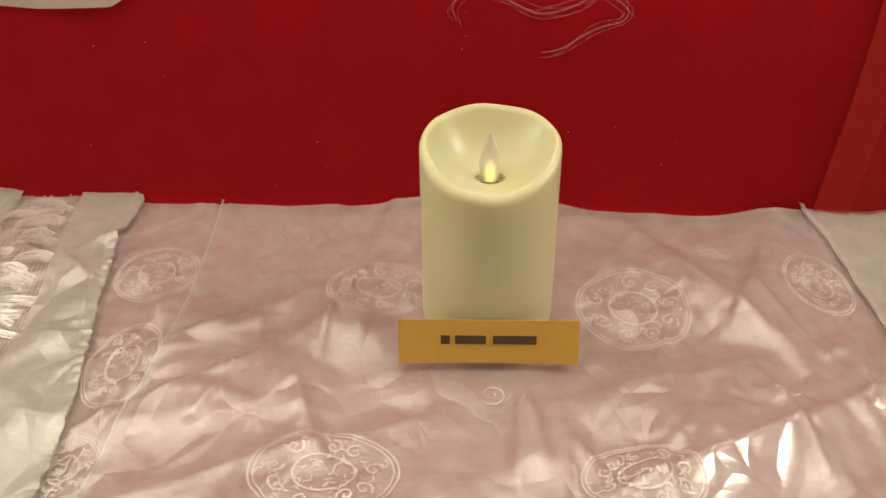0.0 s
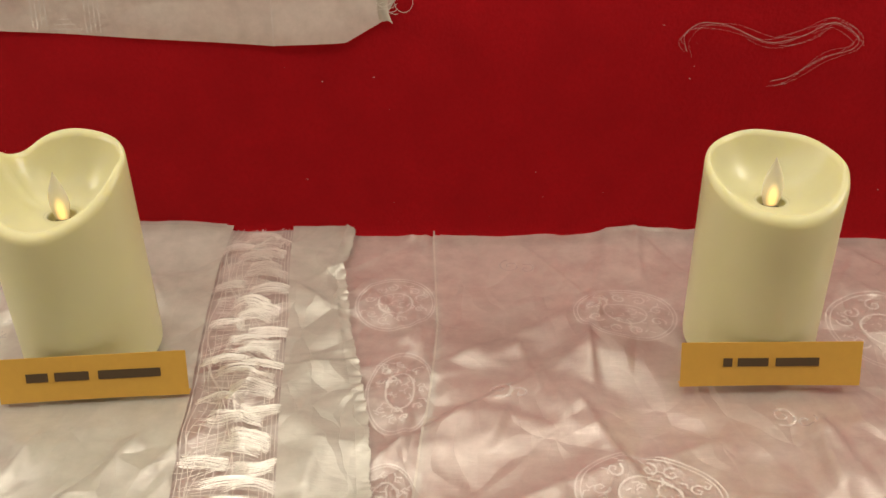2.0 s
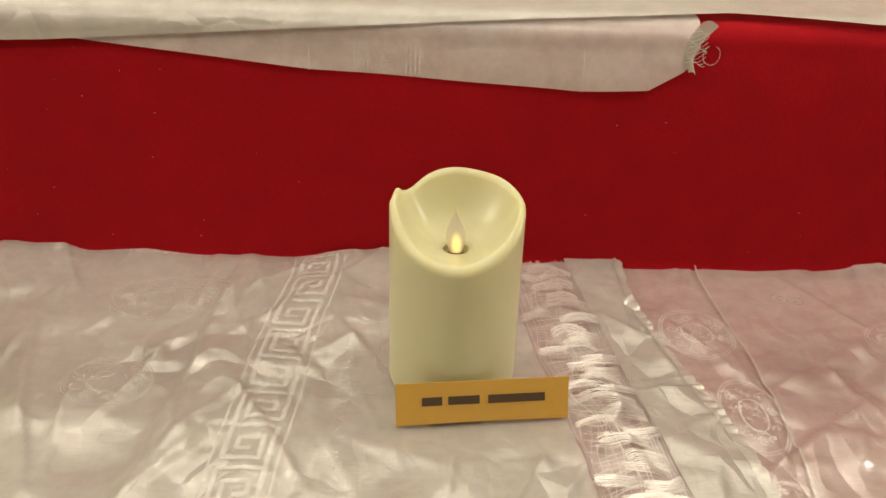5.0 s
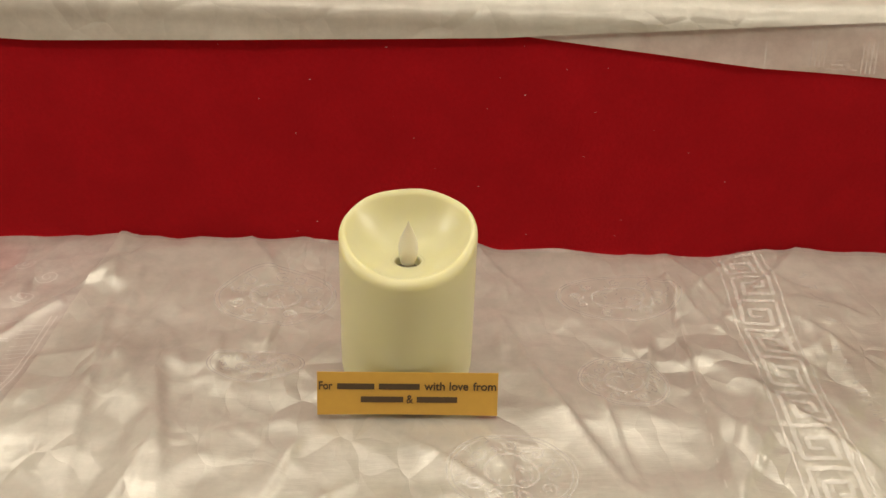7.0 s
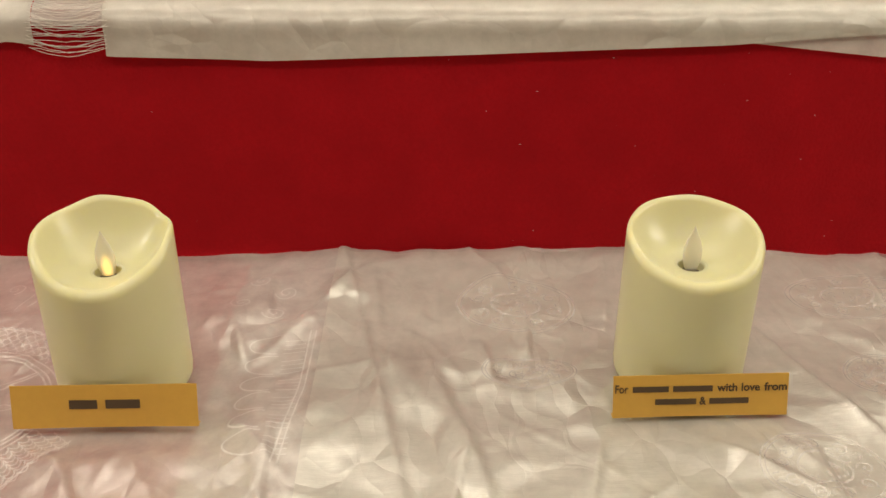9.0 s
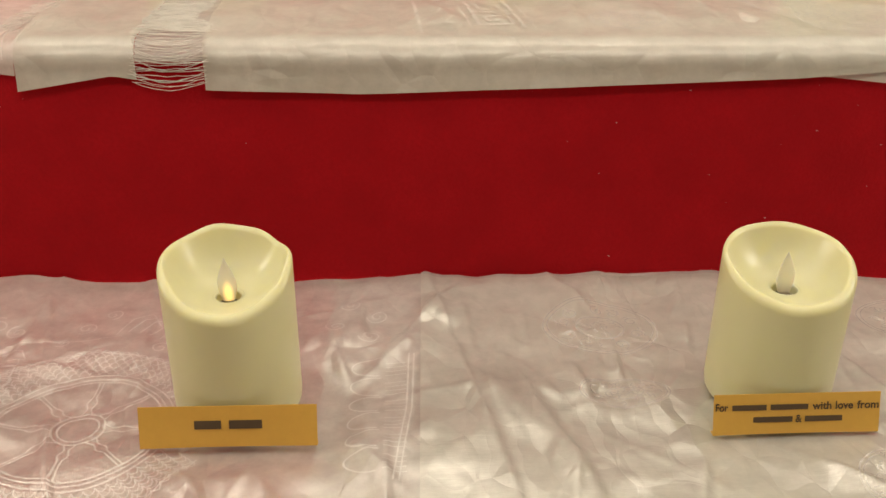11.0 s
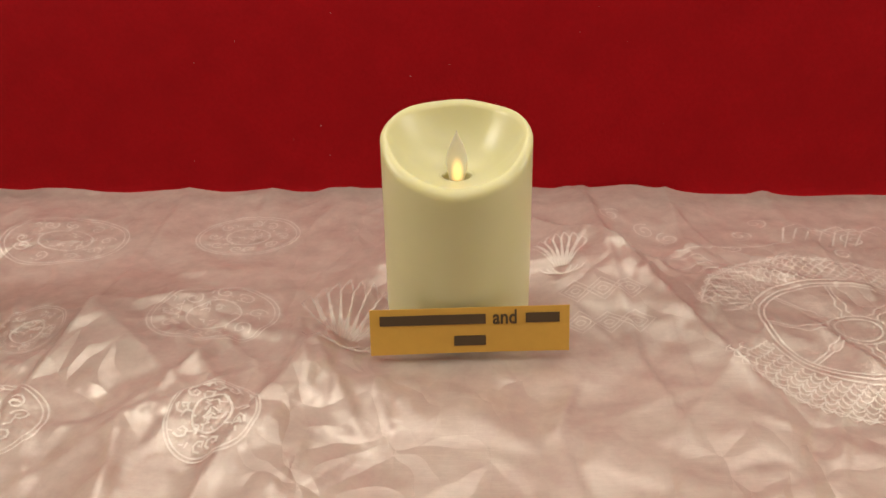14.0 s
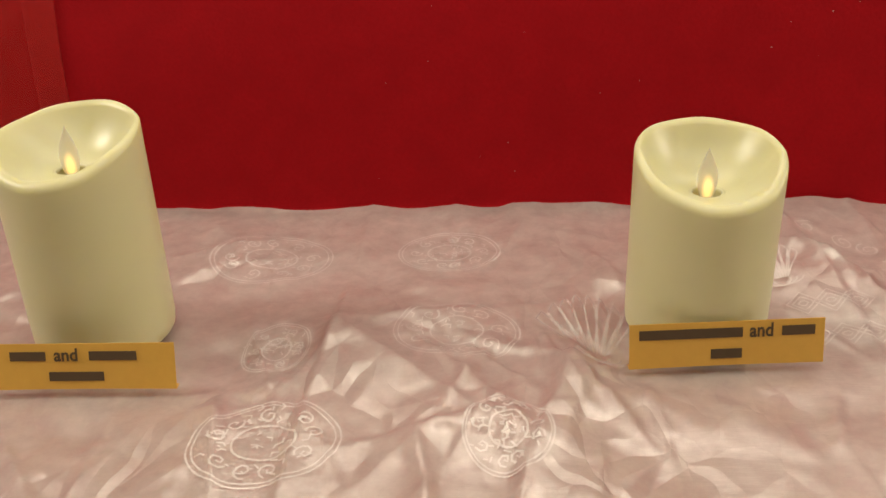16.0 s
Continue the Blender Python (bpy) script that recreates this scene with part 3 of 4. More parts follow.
    for x, y, q in ((-1.150, 0.452, 0.009), (-1.135, 0.470, 0.008), (-1.075, 0.448, 0.010), (-1.090, 0.425, 0.007), (-1.160, 0.430, 0.006)):
        w.spiral(x, y, q, 1.4, x * 40)
    w.line([(-1.20, 0.425), (-1.17, 0.432), (-1.14, 0.430), (-1.12, 0.438)], 0.0011)
    w.done(dragon, MOTIF, "woven dragon head with curling mane", "woven_dragon_head")
    w = Weave(MID)
    for k in range(6):
        w.line([(-1.205 + 0.004 * k, 0.412 - 0.013 * k), (-1.185 + 0.003 * k, 0.420 - 0.013 * k), (-1.178, 0.408 - 0.013 * k), (-1.190, 0.404 - 0.013 * k)], 0.0010)
    w.done(dragon, MOTIF, "woven feathered tail", "woven_tail")
    w = Weave(MID)
    for k in range(6):
        c = (-1.270 + 0.016 * (k % 3), 0.365 - 0.030 * (k // 3))
        for q in (0.010, 0.0065, 0.003):
            w.line([(c[0] - q, c[1]), (c[0], c[1] + q), (c[0] + q, c[1]), (c[0], c[1] - q)], 0.0010, True)
    w.done(dragon, MOTIF, "woven diamond lattice", "woven_lattice")
    for x, y in ((-1.214, 0.455), (-1.199, 0.448), (-1.236, 0.470), (-0.955, 0.47), (-0.935, 0.455), (-0.965, 0.44), (-0.94, 0.425)):
        w = Weave(MID)
        w.spiral(x, y, 0.0085, 1.6, x * 30)
        w.done(dragon, MOTIF, "woven cloud scroll", "woven_scroll")
    w = Weave(MID)
    w.petals(-1.276, 0.415, 0.016, 0.024, rr, 7)
    w.done(dragon, MOTIF, "woven lotus flower", "woven_lotus")
    w = Weave(MID)
    for k in range(6):
        y = 0.386 - 0.02 * k
        w.oval(-0.935, y, 0.016, 0.009, 1.3, 4.9)
        for d in (0.0, 0.004, 0.008, 0.012):
            w.line([(-0.928, y - 0.009 + d), (-0.914, y - 0.009 + d)], 0.0007)
    for d in (0.0, 0.0035):
        w.line([(-0.912 + d, 0.400), (-0.914 + d, 0.340), (-0.922 + d, 0.270)], 0.0010)
    w.done(dragon, MOTIF, "woven border of lotus petals", "woven_border")
    for cx, cy, rx, ry in ((-1.612, 0.447, 0.043, 0.034), (-1.487, 0.456, 0.036, 0.030), (-1.479, 0.335, 0.037, 0.035), (-1.571, 0.232, 0.038, 0.031), (-1.452, 0.231, 0.022, 0.026), (-1.584, 0.325, 0.020, 0.028)):
        w = Weave(MID)
        w.medallion(cx, cy, rx, ry, rr)
        w.done(dragon, MOTIF, "pale woven medallion")
    for cx, cy, rx, ry in ((-1.402, 0.346, 0.026, 0.034),):
        w = Weave(MID)
        w.petals(cx, cy, rx, ry, rr, 8)
        w.done(dragon, MOTIF_SOFT, "woven lotus flower", "woven_lotus")


figures()


def loose_threads(parent):
    """The band where the cross threads have worked loose: glossy bunches, gaps and wavy lengthwise threads."""
    rr = np.random.RandomState(11)
    west, east = at_depth(BAND_W), at_depth(BAND_E)
    ground = lying(-0.0066, 0.0)
    for k in range(15):
        f = 0.02 + 0.62 * k / 10 if k < 11 else 0.84 + 0.045 * (k - 11)
        loose = 0.10 if k < 11 else 0.008
        ph, amp = rr.uniform(0, 6), rr.uniform(0.4, 1.0) * loose
        ys = np.linspace(0.09, 0.500, 90)
        sway = np.sin(ys * 62 + 0.5 * k) + 0.5 * np.sin(ys * 131 + ph)
        xs = west(ys) + np.clip(f + amp * sway * min(1, 6 * f), 0.0, 1.0) * (east(ys) - west(ys))
        w = Weave(ground, rr.uniform(0.0008, 0.0022))
        w.line(list(zip(xs, ys)), 0.00045)
        w.done(parent, THREAD, "wavy loose lengthwise thread", "loose_thread")

    def threads(name, mat, label, kind, rows):
        verts, faces = [], []
        for x0, x1, y0, bend, slant, hump, wide in rows:
            f = np.linspace(0, 1, 13)
            xx = x0 + f * (x1 - x0)
            yy = y0 + slant * (f - 0.5) + bend * (np.sin(f * math.pi) - 0.6)
            zz = ground(xx, yy) + 0.0007 + hump * np.sin(f * math.pi) ** 0.8
            first = len(verts)
            for d in (wide, -wide):
                verts += list(zip(xx.tolist(), (yy + d).tolist(), (zz + 0.25 * d).tolist()))
            faces += [(first + i, first + i + 1, first + 14 + i, first + 13 + i) for i in range(12)]
        me = bpy.data.meshes.new(name)
        me.from_pydata(verts, [], faces)
        me.materials.append(mat)
        me.shade_smooth()
        ob = new(name, me)
        ob.parent = parent
        tagged(ob, label, kind=kind)

    y, k = 0.100, 0
    while y < 0.492:
        x0, x1 = float(west(y)), float(east(y))
        tall = rr.uniform(0.006, 0.012)
        a = (0.50, 0.30, 0.55, 0.06, 0.42)[k % 5] + rr.uniform(-0.06, 0.06)
        b = min(0.97, a + rr.uniform(0.36, 0.52))
        bend, slant = rr.uniform(-0.0035, 0.0045), rr.uniform(-0.006, 0.006)
        n = int(tall / 0.00034)
        rows = []
        for i in range(n):
            v = i / (n - 1)
            ea, eb = a - 0.05 * rr.rand(), b + 0.04 * rr.rand()
            rows.append((x0 + ea * (x1 - x0), x0 + eb * (x1 - x0), y + v * tall + rr.normal(0, 0.0002), bend + rr.normal(0, 0.0003), slant * (1 - 0.5 * v), 0.0005 + 0.0026 * math.sin(math.pi * (0.12 + 0.8 * v)) * rr.uniform(0.6, 1.1), 0.00015))
        threads("floss_tuft", FLOSS, "shiny tuft of loose cross thread", "", rows)
        y += tall * rr.uniform(0.75, 1.5) if k % 2 else tall * rr.uniform(0.3, 0.8)
        k += 1
    rows = []
    for i in range(210):
        y = 0.095 + 0.403 * i / 210 + rr.normal(0, 0.002)
        x0, x1 = float(west(y)), float(east(y))
        a = rr.uniform(0.0, 0.25)
        rows.append((x0 + a * (x1 - x0), x0 + rr.uniform(0.7, 1.0) * (x1 - x0), y, 0.006 * math.sin(y * 71 + 2) + rr.normal(0, 0.001), 0.008 * math.sin(y * 52), rr.uniform(0.0003, 0.0014), 0.00014))
    threads("loose_thread_mesh", THREAD, "sparse loose cross threads", "stuff", rows)


loose_threads(white)


# ---- candles ----
def candle(x, y, r, rim_back, rim_side, lip, foot, tilt=0.0, swing=0.0, notch=None, lit=True, z=-0.0010):
    root = tagged(new("led_candle"), "ivory wax pillar candle with a plastic electric flame", "candle", "row of candles")
    root.matrix_world = pose(x, y, z)
    bm = bmesh.new()
    n = 96
    rings = []
    def rim(a):
        # a = 0 to the right, pi/2 to the back
        s = math.sin(a)
        h = rim_side + (rim_back - rim_side) * max(s, 0) ** 1.1 if s > 0 else rim_side + (lip - rim_side) * (-s) ** 1.12
        h += tilt * math.cos(a) + 0.0004 * math.sin(3 * a + x * 9) + 0.0003 * math.sin(7 * a + x * 30)
        if notch:
            for na, wide, deep in notch:
                d = (a - na + math.pi) % (2 * math.pi) - math.pi
                h += deep * math.exp(-(d / wide) ** 2)
        return h
    outline = [(0.0, 0.0, 0), (0.86, 0.0, 0), (0.95, 0.0006, 0), (0.985, 0.0030, 0), (1.0, 0.0075, 0)]
    outline += [(1.0, f, 1) for f in np.linspace(0.1, 1.0, 10)]
    outline += [(f, 0, 2) for f in np.linspace(0.12, 1.0, 9)]
    outline += [(f, 0, 3) for f in np.linspace(0.94, 0.0, 16)]
    hole = 0.0085
    for rad, val, kind in outline:
        ring = []
        for i in range(n):
            a = 2 * math.pi * i / n
            h = rim(a)
            fillet = 0.0022 + 0.0034 * smooth_step(0.5, -1.0, math.sin(a))
            wall = r * (1 + 0.004 * math.sin(2 * a + x * 7))
            if kind == 0:
                q, z = r * rad, val
            elif kind == 1:
                q, z = wall, 0.0075 + (h - fillet - 0.0075) * val
            elif kind == 2:
                q, z = wall - fillet * (1 - math.cos(rad * math.pi / 2)), h - fillet + fillet * math.sin(rad * math.pi / 2)
            else:
                q = hole + (wall - fillet - hole) * rad
                low = foot + 0.0015
                z = low + (h - low) * (0.12 * rad + 0.88 * rad ** 2.3)
            ring.append(bm.verts.new((q * math.cos(a), q * math.sin(a), z)))
        rings.append(ring)
    low = []
    for q, z in ((hole * 0.96, foot - 0.001), (hole * 0.93, foot - 0.006), (0.0005, foot - 0.006)):
        low.append([bm.verts.new((q * math.cos(2 * math.pi * i / n), q * math.sin(2 * math.pi * i / n), z)) for i in range(n)])
    rings += low
    for a, b in zip(rings[1:], rings[2:]):
        for i in range(n):
            bm.faces.new((a[i], a[(i + 1) % n], b[(i + 1) % n], b[i]))
    for v in rings[0]:
        bm.verts.remove(v)
    bm.faces.new(list(reversed(rings[1])))
    # the hollow for the battery and the works
    core, top = r - 0.0065, foot - 0.016
    hollow = [[bm.verts.new((q * math.cos(2 * math.pi * i / n), q * math.sin(2 * math.pi * i / n), h)) for i in range(n)] for q, h in ((core, 0.005), (core, 0.5 * top), (core, top - 0.006), (core - 0.002, top - 0.002), (core - 0.008, top))]
    for a, b in zip(hollow, hollow[1:]):
        for i in range(n):
            bm.faces.new((b[i], b[(i + 1) % n], a[(i + 1) % n], a[i]))
    bm.faces.new(hollow[0])
    bm.faces.new(list(reversed(hollow[-1])))
    part("wax_body", bm, WAX, root)
    # dark-coloured disc that paints the shade inside the flame's opening
    bm = bmesh.new()
    bmesh.ops.create_cone(bm, cap_ends=True, segments=24, radius1=hole * 0.8, radius2=hole * 0.8, depth=0.001, matrix=Matrix.Translation((0, 0, foot - 0.0045)))
    part("wick_opening", bm, HOLE_SHADE, root, "dark disc for the shade in the opening under the flame")
    bm = bmesh.new()
    ring_verts = []
    for i in range(40):
        a = 2 * math.pi * i / 40
        ring_verts.append([bm.verts.new(((hole + dr) * math.cos(a), (hole + dr) * math.sin(a), foot + dz)) for dr, dz in ((-0.0010, 0.0), (-0.0008, 0.0012), (0.0003, 0.0018), (0.0012, 0.0010))])
    for i in range(40):
        a, b = ring_verts[i], ring_verts[(i + 1) % 40]
        for j in range(3):
            bm.faces.new((a[j], b[j], b[j + 1], a[j + 1]))
    part("opening_rim", bm, WAX, root, "moulded collar round the flame")
    flame_plate(root, foot, swing, lit)
    return root


def flame_plate(root, foot, swing, lit):
    bm = bmesh.new()
    rows, tall, wide = 18, 0.0275, 0.0060
    rings = []
    for j in range(rows + 1):
        f = j / rows
        w = wide * (math.sin(math.pi * min(1, f * 0.62 + 0.22)) ** 1.2) * (1 - f ** 3.2) ** 0.9 + 0.0001
        rings.append([bm.verts.new((w * math.cos(a), 0.28 * w * math.sin(a), tall * f)) for a in (2 * math.pi * i / 16 for i in range(16))])
    for a, b in zip(rings, rings[1:]):
        for i in range(16):
            bm.faces.new((a[i], a[(i + 1) % 16], b[(i + 1) % 16], b[i]))
    bm.faces.new(list(reversed(rings[0])))
    bm.faces.new(rings[-1])
    ob = part("flame", bm, FLAME_LIT if lit else FLAME_OFF, root, "frosted plastic flame glowing amber at its foot" if lit else "frosted plastic flame, unlit")
    ob.matrix_basis = pose(0, 0, foot - 0.0015, -6, swing, 0)
    return ob


candle(*CANDLES[0], tilt=0.0)
candle(*CANDLES[1], tilt=0.0015, swing=-2, notch=[(2.38, 0.28, -0.0050), (2.75, 0.10, 0.003), (3.2, 0.35, 0.004)])
candle(*CANDLES[2], tilt=0.001, lit=False)
candle(*CANDLES[3], tilt=-0.002, swing=-3, notch=[(0.80, 0.22, -0.0022), (1.9, 0.3, 0.0015), (0.1, 0.4, 0.002)])
candle(*CANDLES[4], tilt=0.0)
candle(*CANDLES[5], tilt=0.001)
candle(-0.512, 0.738, 0.0400, 0.1150, 0.1090, 0.0850, 0.0820, z=0.1905)


# ---- name cards ----
def printed_word(text, wide, high, panel, m):
    """A word in dark print, fitted to a width; high is the height of its small letters."""
    curve = bpy.data.curves.new("printed_word", "FONT")
    curve.body, curve.align_x, curve.size, curve.extrude, curve.offset = text, "CENTER", 1.0, 0.02, 0.020
    sketch = bpy.data.objects.new("printed_word", curve)
    me = bpy.data.meshes.new_from_object(sketch)
    bpy.data.objects.remove(sketch)
    bpy.data.curves.remove(curve)
    co = np.array([v.co for v in me.vertices])
    mid, span = (co[:, 0].max() + co[:, 0].min()) / 2, co[:, 0].max() - co[:, 0].min()
    for v in me.vertices:
        x, y, z = v.co
        v.co = m @ Vector(((x - mid) / span * wide, -0.0001 - 0.005 * z, (y - 0.26) * high / 0.50))
    me.materials.clear()
    me.materials.append(INK)
    ob = new("printed_word", me)
    ob.parent = panel
    tagged(ob, "dark printed word")


def card(x0, y0, x1, y1, z, lines, label, lean=0.0075):
    """A folded paper tent; lines of writing as bars: (height over the foot, [(from, to), ...]) in shares of the width."""
    wide, turn = math.hypot(x1 - x0, y1 - y0), math.atan2(y1 - y0, x1 - x0)
    root = tagged(new("name_card"), label, "name card", "name cards")
    root.matrix_world = Matrix.Translation(((x0 + x1) / 2, (y0 + y1) / 2, z)) @ Matrix.Rotation(turn, 4, "Z")
    tall, thick = 0.0245, 0.0004
    for name, y_foot, sign in (("front_panel", 0.0, 1), ("foot_panel", 0.0006, -1)):
        bm = bmesh.new()
        n = 12
        front, rear = [], []
        for i in range(n + 1):
            u = i / n
            bow = 0.0007 * math.sin(u * math.pi) * sign
            for j in range(4):
                f = j / 3
                if sign > 0:
                    p = (-wide / 2 + u * wide, lean * f + bow * (1 - f), tall * f)
                    q = (p[0], p[1] + thick, p[2])
                else:
                    p = (-wide / 2 + u * wide, y_foot + 0.004 * f + 0.0007 * math.sin(u * math.pi), thick)
                    q = (p[0], p[1], 0.0)
                front.append(bm.verts.new(p))
                rear.append(bm.verts.new(q))
        for i in range(n):
            for j in range(3):
                a, b, c, d = i * 4 + j, (i + 1) * 4 + j, (i + 1) * 4 + j + 1, i * 4 + j + 1
                bm.faces.new((front[a], front[b], front[c], front[d]))
                bm.faces.new((rear[d], rear[c], rear[b], rear[a]))
        edges = [e for e in bm.edges if e.is_boundary]
        bmesh.ops.bridge_loops(bm, edges=edges)
        bmesh.ops.recalc_face_normals(bm, faces=bm.faces)
        panel = part(name, bm, GOLD, root, smooth=False)
        if sign > 0:
            for at, high, words in lines:
                for a, b, *text in words:
                    u = (a + b) / 2
                    if text:
                        m = Matrix.Translation((-wide / 2 + u * wide, lean * at / tall - 0.0002, at)) @ Matrix.Rotation(-math.atan2(lean, tall), 4, "X")
                        printed_word(text[0], (b - a) * wide, high, panel, m)
                        continue
                    bar = bmesh.new()
                    m = Matrix.Translation((-wide / 2 + u * wide, lean * at / tall - 0.0003 + 0.0007 * math.sin(u * math.pi) * (1 - at / tall), at)) @ Matrix.Rotation(-math.atan2(lean, tall), 4, "X") @ Matrix.Diagonal(((b - a) * wide, 0.0003, high, 1))
                    bmesh.ops.create_cube(bar, size=1, matrix=m)
                    part("writing_bar", bar, INK, panel, "dark printed writing", smooth=False)
    return root


GOLDEN = "folded gold paper card with one dark printed line"
GOLDEN_TWO = "folded gold paper card with two dark printed lines"
WRITING = [
    [(0.0135, 0.0048, [(0.235, 0.285), (0.315, 0.485), (0.525, 0.765)])],
    [(0.0135, 0.0050, [(0.15, 0.265), (0.30, 0.48), (0.53, 0.86)])],
    [(0.0165, 0.0034, [(0.01, 0.085, "For"), (0.11, 0.315), (0.34, 0.565), (0.59, 0.705, "with"), (0.73, 0.835, "love"), (0.86, 0.99, "from")]), (0.0090, 0.0034, [(0.24, 0.475), (0.493, 0.53, "&"), (0.55, 0.775)])],
    [(0.0135, 0.0052, [(0.31, 0.46), (0.505, 0.69)])],
    [(0.0185, 0.0054, [(0.05, 0.58), (0.615, 0.735, "and"), (0.78, 0.95)]), (0.0068, 0.0054, [(0.42, 0.58)])],
    [(0.0180, 0.0050, [(0.13, 0.32), (0.365, 0.49, "and"), (0.55, 0.80)]), (0.0070, 0.0050, [(0.33, 0.62)])],
]
for feet, lines, lean in zip(CARDS, WRITING, (0.0070, 0.0075, 0.0075, 0.0075, 0.0055, 0.0075)):
    card(*feet, 0.0006, lines, GOLDEN if len(lines) == 1 else GOLDEN_TWO, lean)


# ---- silk on the upper tread ----
def table(points):
    xs, zs = zip(*points)
    return lambda x: np.interp(x, xs, zs)


def draped(name, x0, x1, edge, lift, mat, label, shift, flare=0.003, parent=None, slant=0.0):
    """A sheet over the upper tread whose front edge hangs to edge(x), measured along the cloth from the corner."""
    xs = np.linspace(x0, x1, int((x1 - x0) / 0.005) + 2)
    vs = np.linspace(0, 1, 80) ** 0.6
    def place(x, v):
        far = -0.38
        s = far + v * (edge(x) - far)
        c = CORNER + lift
        b = back(x) + 0.014
        arc = c * math.pi / 2
        a = np.clip(s / arc, 0, 1) * math.pi / 2
        y = b + CORNER - c * np.sin(a) - np.minimum(s, 0)
        z = STEP - CORNER + c * np.cos(a) - np.maximum(s - arc, 0)
        down = np.maximum(s - arc, 0)
        if slant:
            x = x + slant * s
        y -= LEAN - slope(1 - np.clip(down / (STEP - CORNER), 0, 1)) + flare * (0.6 + 0.5 * np.sin(x * 21 + shift) + 0.3 * np.sin(x * 53)) * smooth_step(0, 0.03, down)
        flat = smooth_step(0.0, -0.05, s)
        z += flat * (wrinkle(x, y * 0.6 - 0.1, shift) * 0.6 + 0.001)
        return x, y, z
    ob = grid_part(name, xs, vs, place, mat, parent)
    return tagged(ob, label) if parent else tagged(ob, label, "silk scarf", group="offering scarves", kind="thing")


draped("silk_scarf", -0.66, -0.155, table([(-0.66, 0.028), (-0.43, 0.050), (-0.24, 0.060), (-0.19, 0.058), (-0.165, 0.045), (-0.155, 0.03)]), 0.0025, SILK_FLAP, "sheer silk scarf hanging over the step with a curled end", -0.3)
HANG = table([(-1.2, 0.049), (-1.13, 0.038), (-1.06, 0.048), (-0.95, 0.051), (-0.73, 0.044), (-0.62, 0.040), (-0.42, 0.026), (-0.2, 0.010), (-0.13, 0.002), (-0.03, 0.012), (0.12, 0.019), (0.75, 0.022)])
upper = draped("silk_scarf", -1.062, 0.75, HANG, 0.006, SILK_UPPER, "cream silk scarf hanging over the edge of the step", 0.15, slant=0.05)
draped("scarf_end", -1.20, -1.112, HANG, 0.006, SILK_UPPER, "plain cream end beyond the worn band", 0.15, parent=upper, slant=0.05)
draped("worn_band", -1.112, -1.062, table([(-1.112, 0.026), (-1.062, 0.026)]), 0.005, SILK_ONE, "thin worn band of the scarf", 0.15, parent=upper, slant=0.05)
draped("silk_scarf", -2.2, -1.20, table([(-2.2, 0.03), (-1.4, 0.034), (-1.25, 0.028), (-1.2, 0.034)]), 0.003, SILK_FLAP, "sheer silk scarf over the step edge with loose threads", 0.1)
for x0, y0, words in ((-1.138, 0.684, [(0.23, 0.52), (0.56, 0.77)]), (-0.841, 0.678, [(0.18, 0.38), (0.42, 0.58), (0.62, 0.83)]), (-0.536, 0.689, []), (-0.226, 0.622, []), (-1.455, 0.692, [])):
    card(x0, y0, x0 + 0.104, y0 - 0.001, 0.188, [(0.0135, 0.0048, words)] if words else [], GOLDEN)


# ---- lint, gauze and loose ends ----
def strand(bm, pts, wide, normal=(0, -1, 0)):
    """A thin thread as a three-sided tube along the points."""
    rings = []
    for i, p in enumerate(pts):
        t = (Vector(pts[min(i + 1, len(pts) - 1)]) - Vector(pts[max(i - 1, 0)])).normalized()
        n = Vector(normal)
        b = t.cross(n).normalized()
        rings.append([bm.verts.new(Vector(p) + wide * (math.cos(a) * n + math.sin(a) * b)) for a in (0, 2.094, 4.189)])
    for a, b in zip(rings, rings[1:]):
        for i in range(3):
            bm.faces.new((a[i], a[(i + 1) % 3], b[(i + 1) % 3], b[i]))


def smoothed(pts, n=70):
    p = np.array(pts, float)
    t, s = np.arange(len(p)), np.linspace(0, len(p) - 1, n)
    out = np.stack([np.interp(s, t, p[:, i]) for i in range(p.shape[1])], -1)
    for _ in range(6):
        out[1:-1] = (out[:-2] + out[1:-1] * 2 + out[2:]) / 4
    return out


def riser_y(x, z):
    return back(x) + slope(min(1.0, z / (STEP - CORNER)))


def lint():
    path = [(0.035, 0.1305), (0.031, 0.141), (0.042, 0.150), (0.063, 0.147), (0.087, 0.134), (0.112, 0.141), (0.127, 0.151), (0.146, 0.139), (0.142, 0.131), (0.122, 0.127), (0.103, 0.113), (0.091, 0.111)]
    rr = np.random.RandomState(5)
    root = None
    for k in range(7):
        main = smoothed(path)
        size = 0.0 if k == 0 else 0.0034
        main[:, 0] += size * np.sin(np.linspace(0, rr.uniform(6, 16), 70) + rr.uniform(0, 6))
        main[:, 1] += size * np.sin(np.linspace(0, rr.uniform(6, 16), 70) + rr.uniform(0, 6))
        a, b = (0, 70) if k < 3 else sorted(rr.choice(70, 2, replace=False))
        if b - a < 14:
            a, b = max(0, a - 8), min(70, b + 8)
        bm = bmesh.new()
        strand(bm, [(x, riser_y(x, z) - 0.0012 - 0.0004 * (k % 3), z) for x, z in main[a:b]], 0.00012 if k == 0 else 0.00005)
        ob = part("lint_thread" if k == 0 else "fine_fibre", bm, FIBRE, root, "" if k == 0 else "hair-thin stray fibre")
        if k == 0:
            root = tagged(ob, "tangled white thread clinging to the red riser cloth", "thread")
    return root


lint()


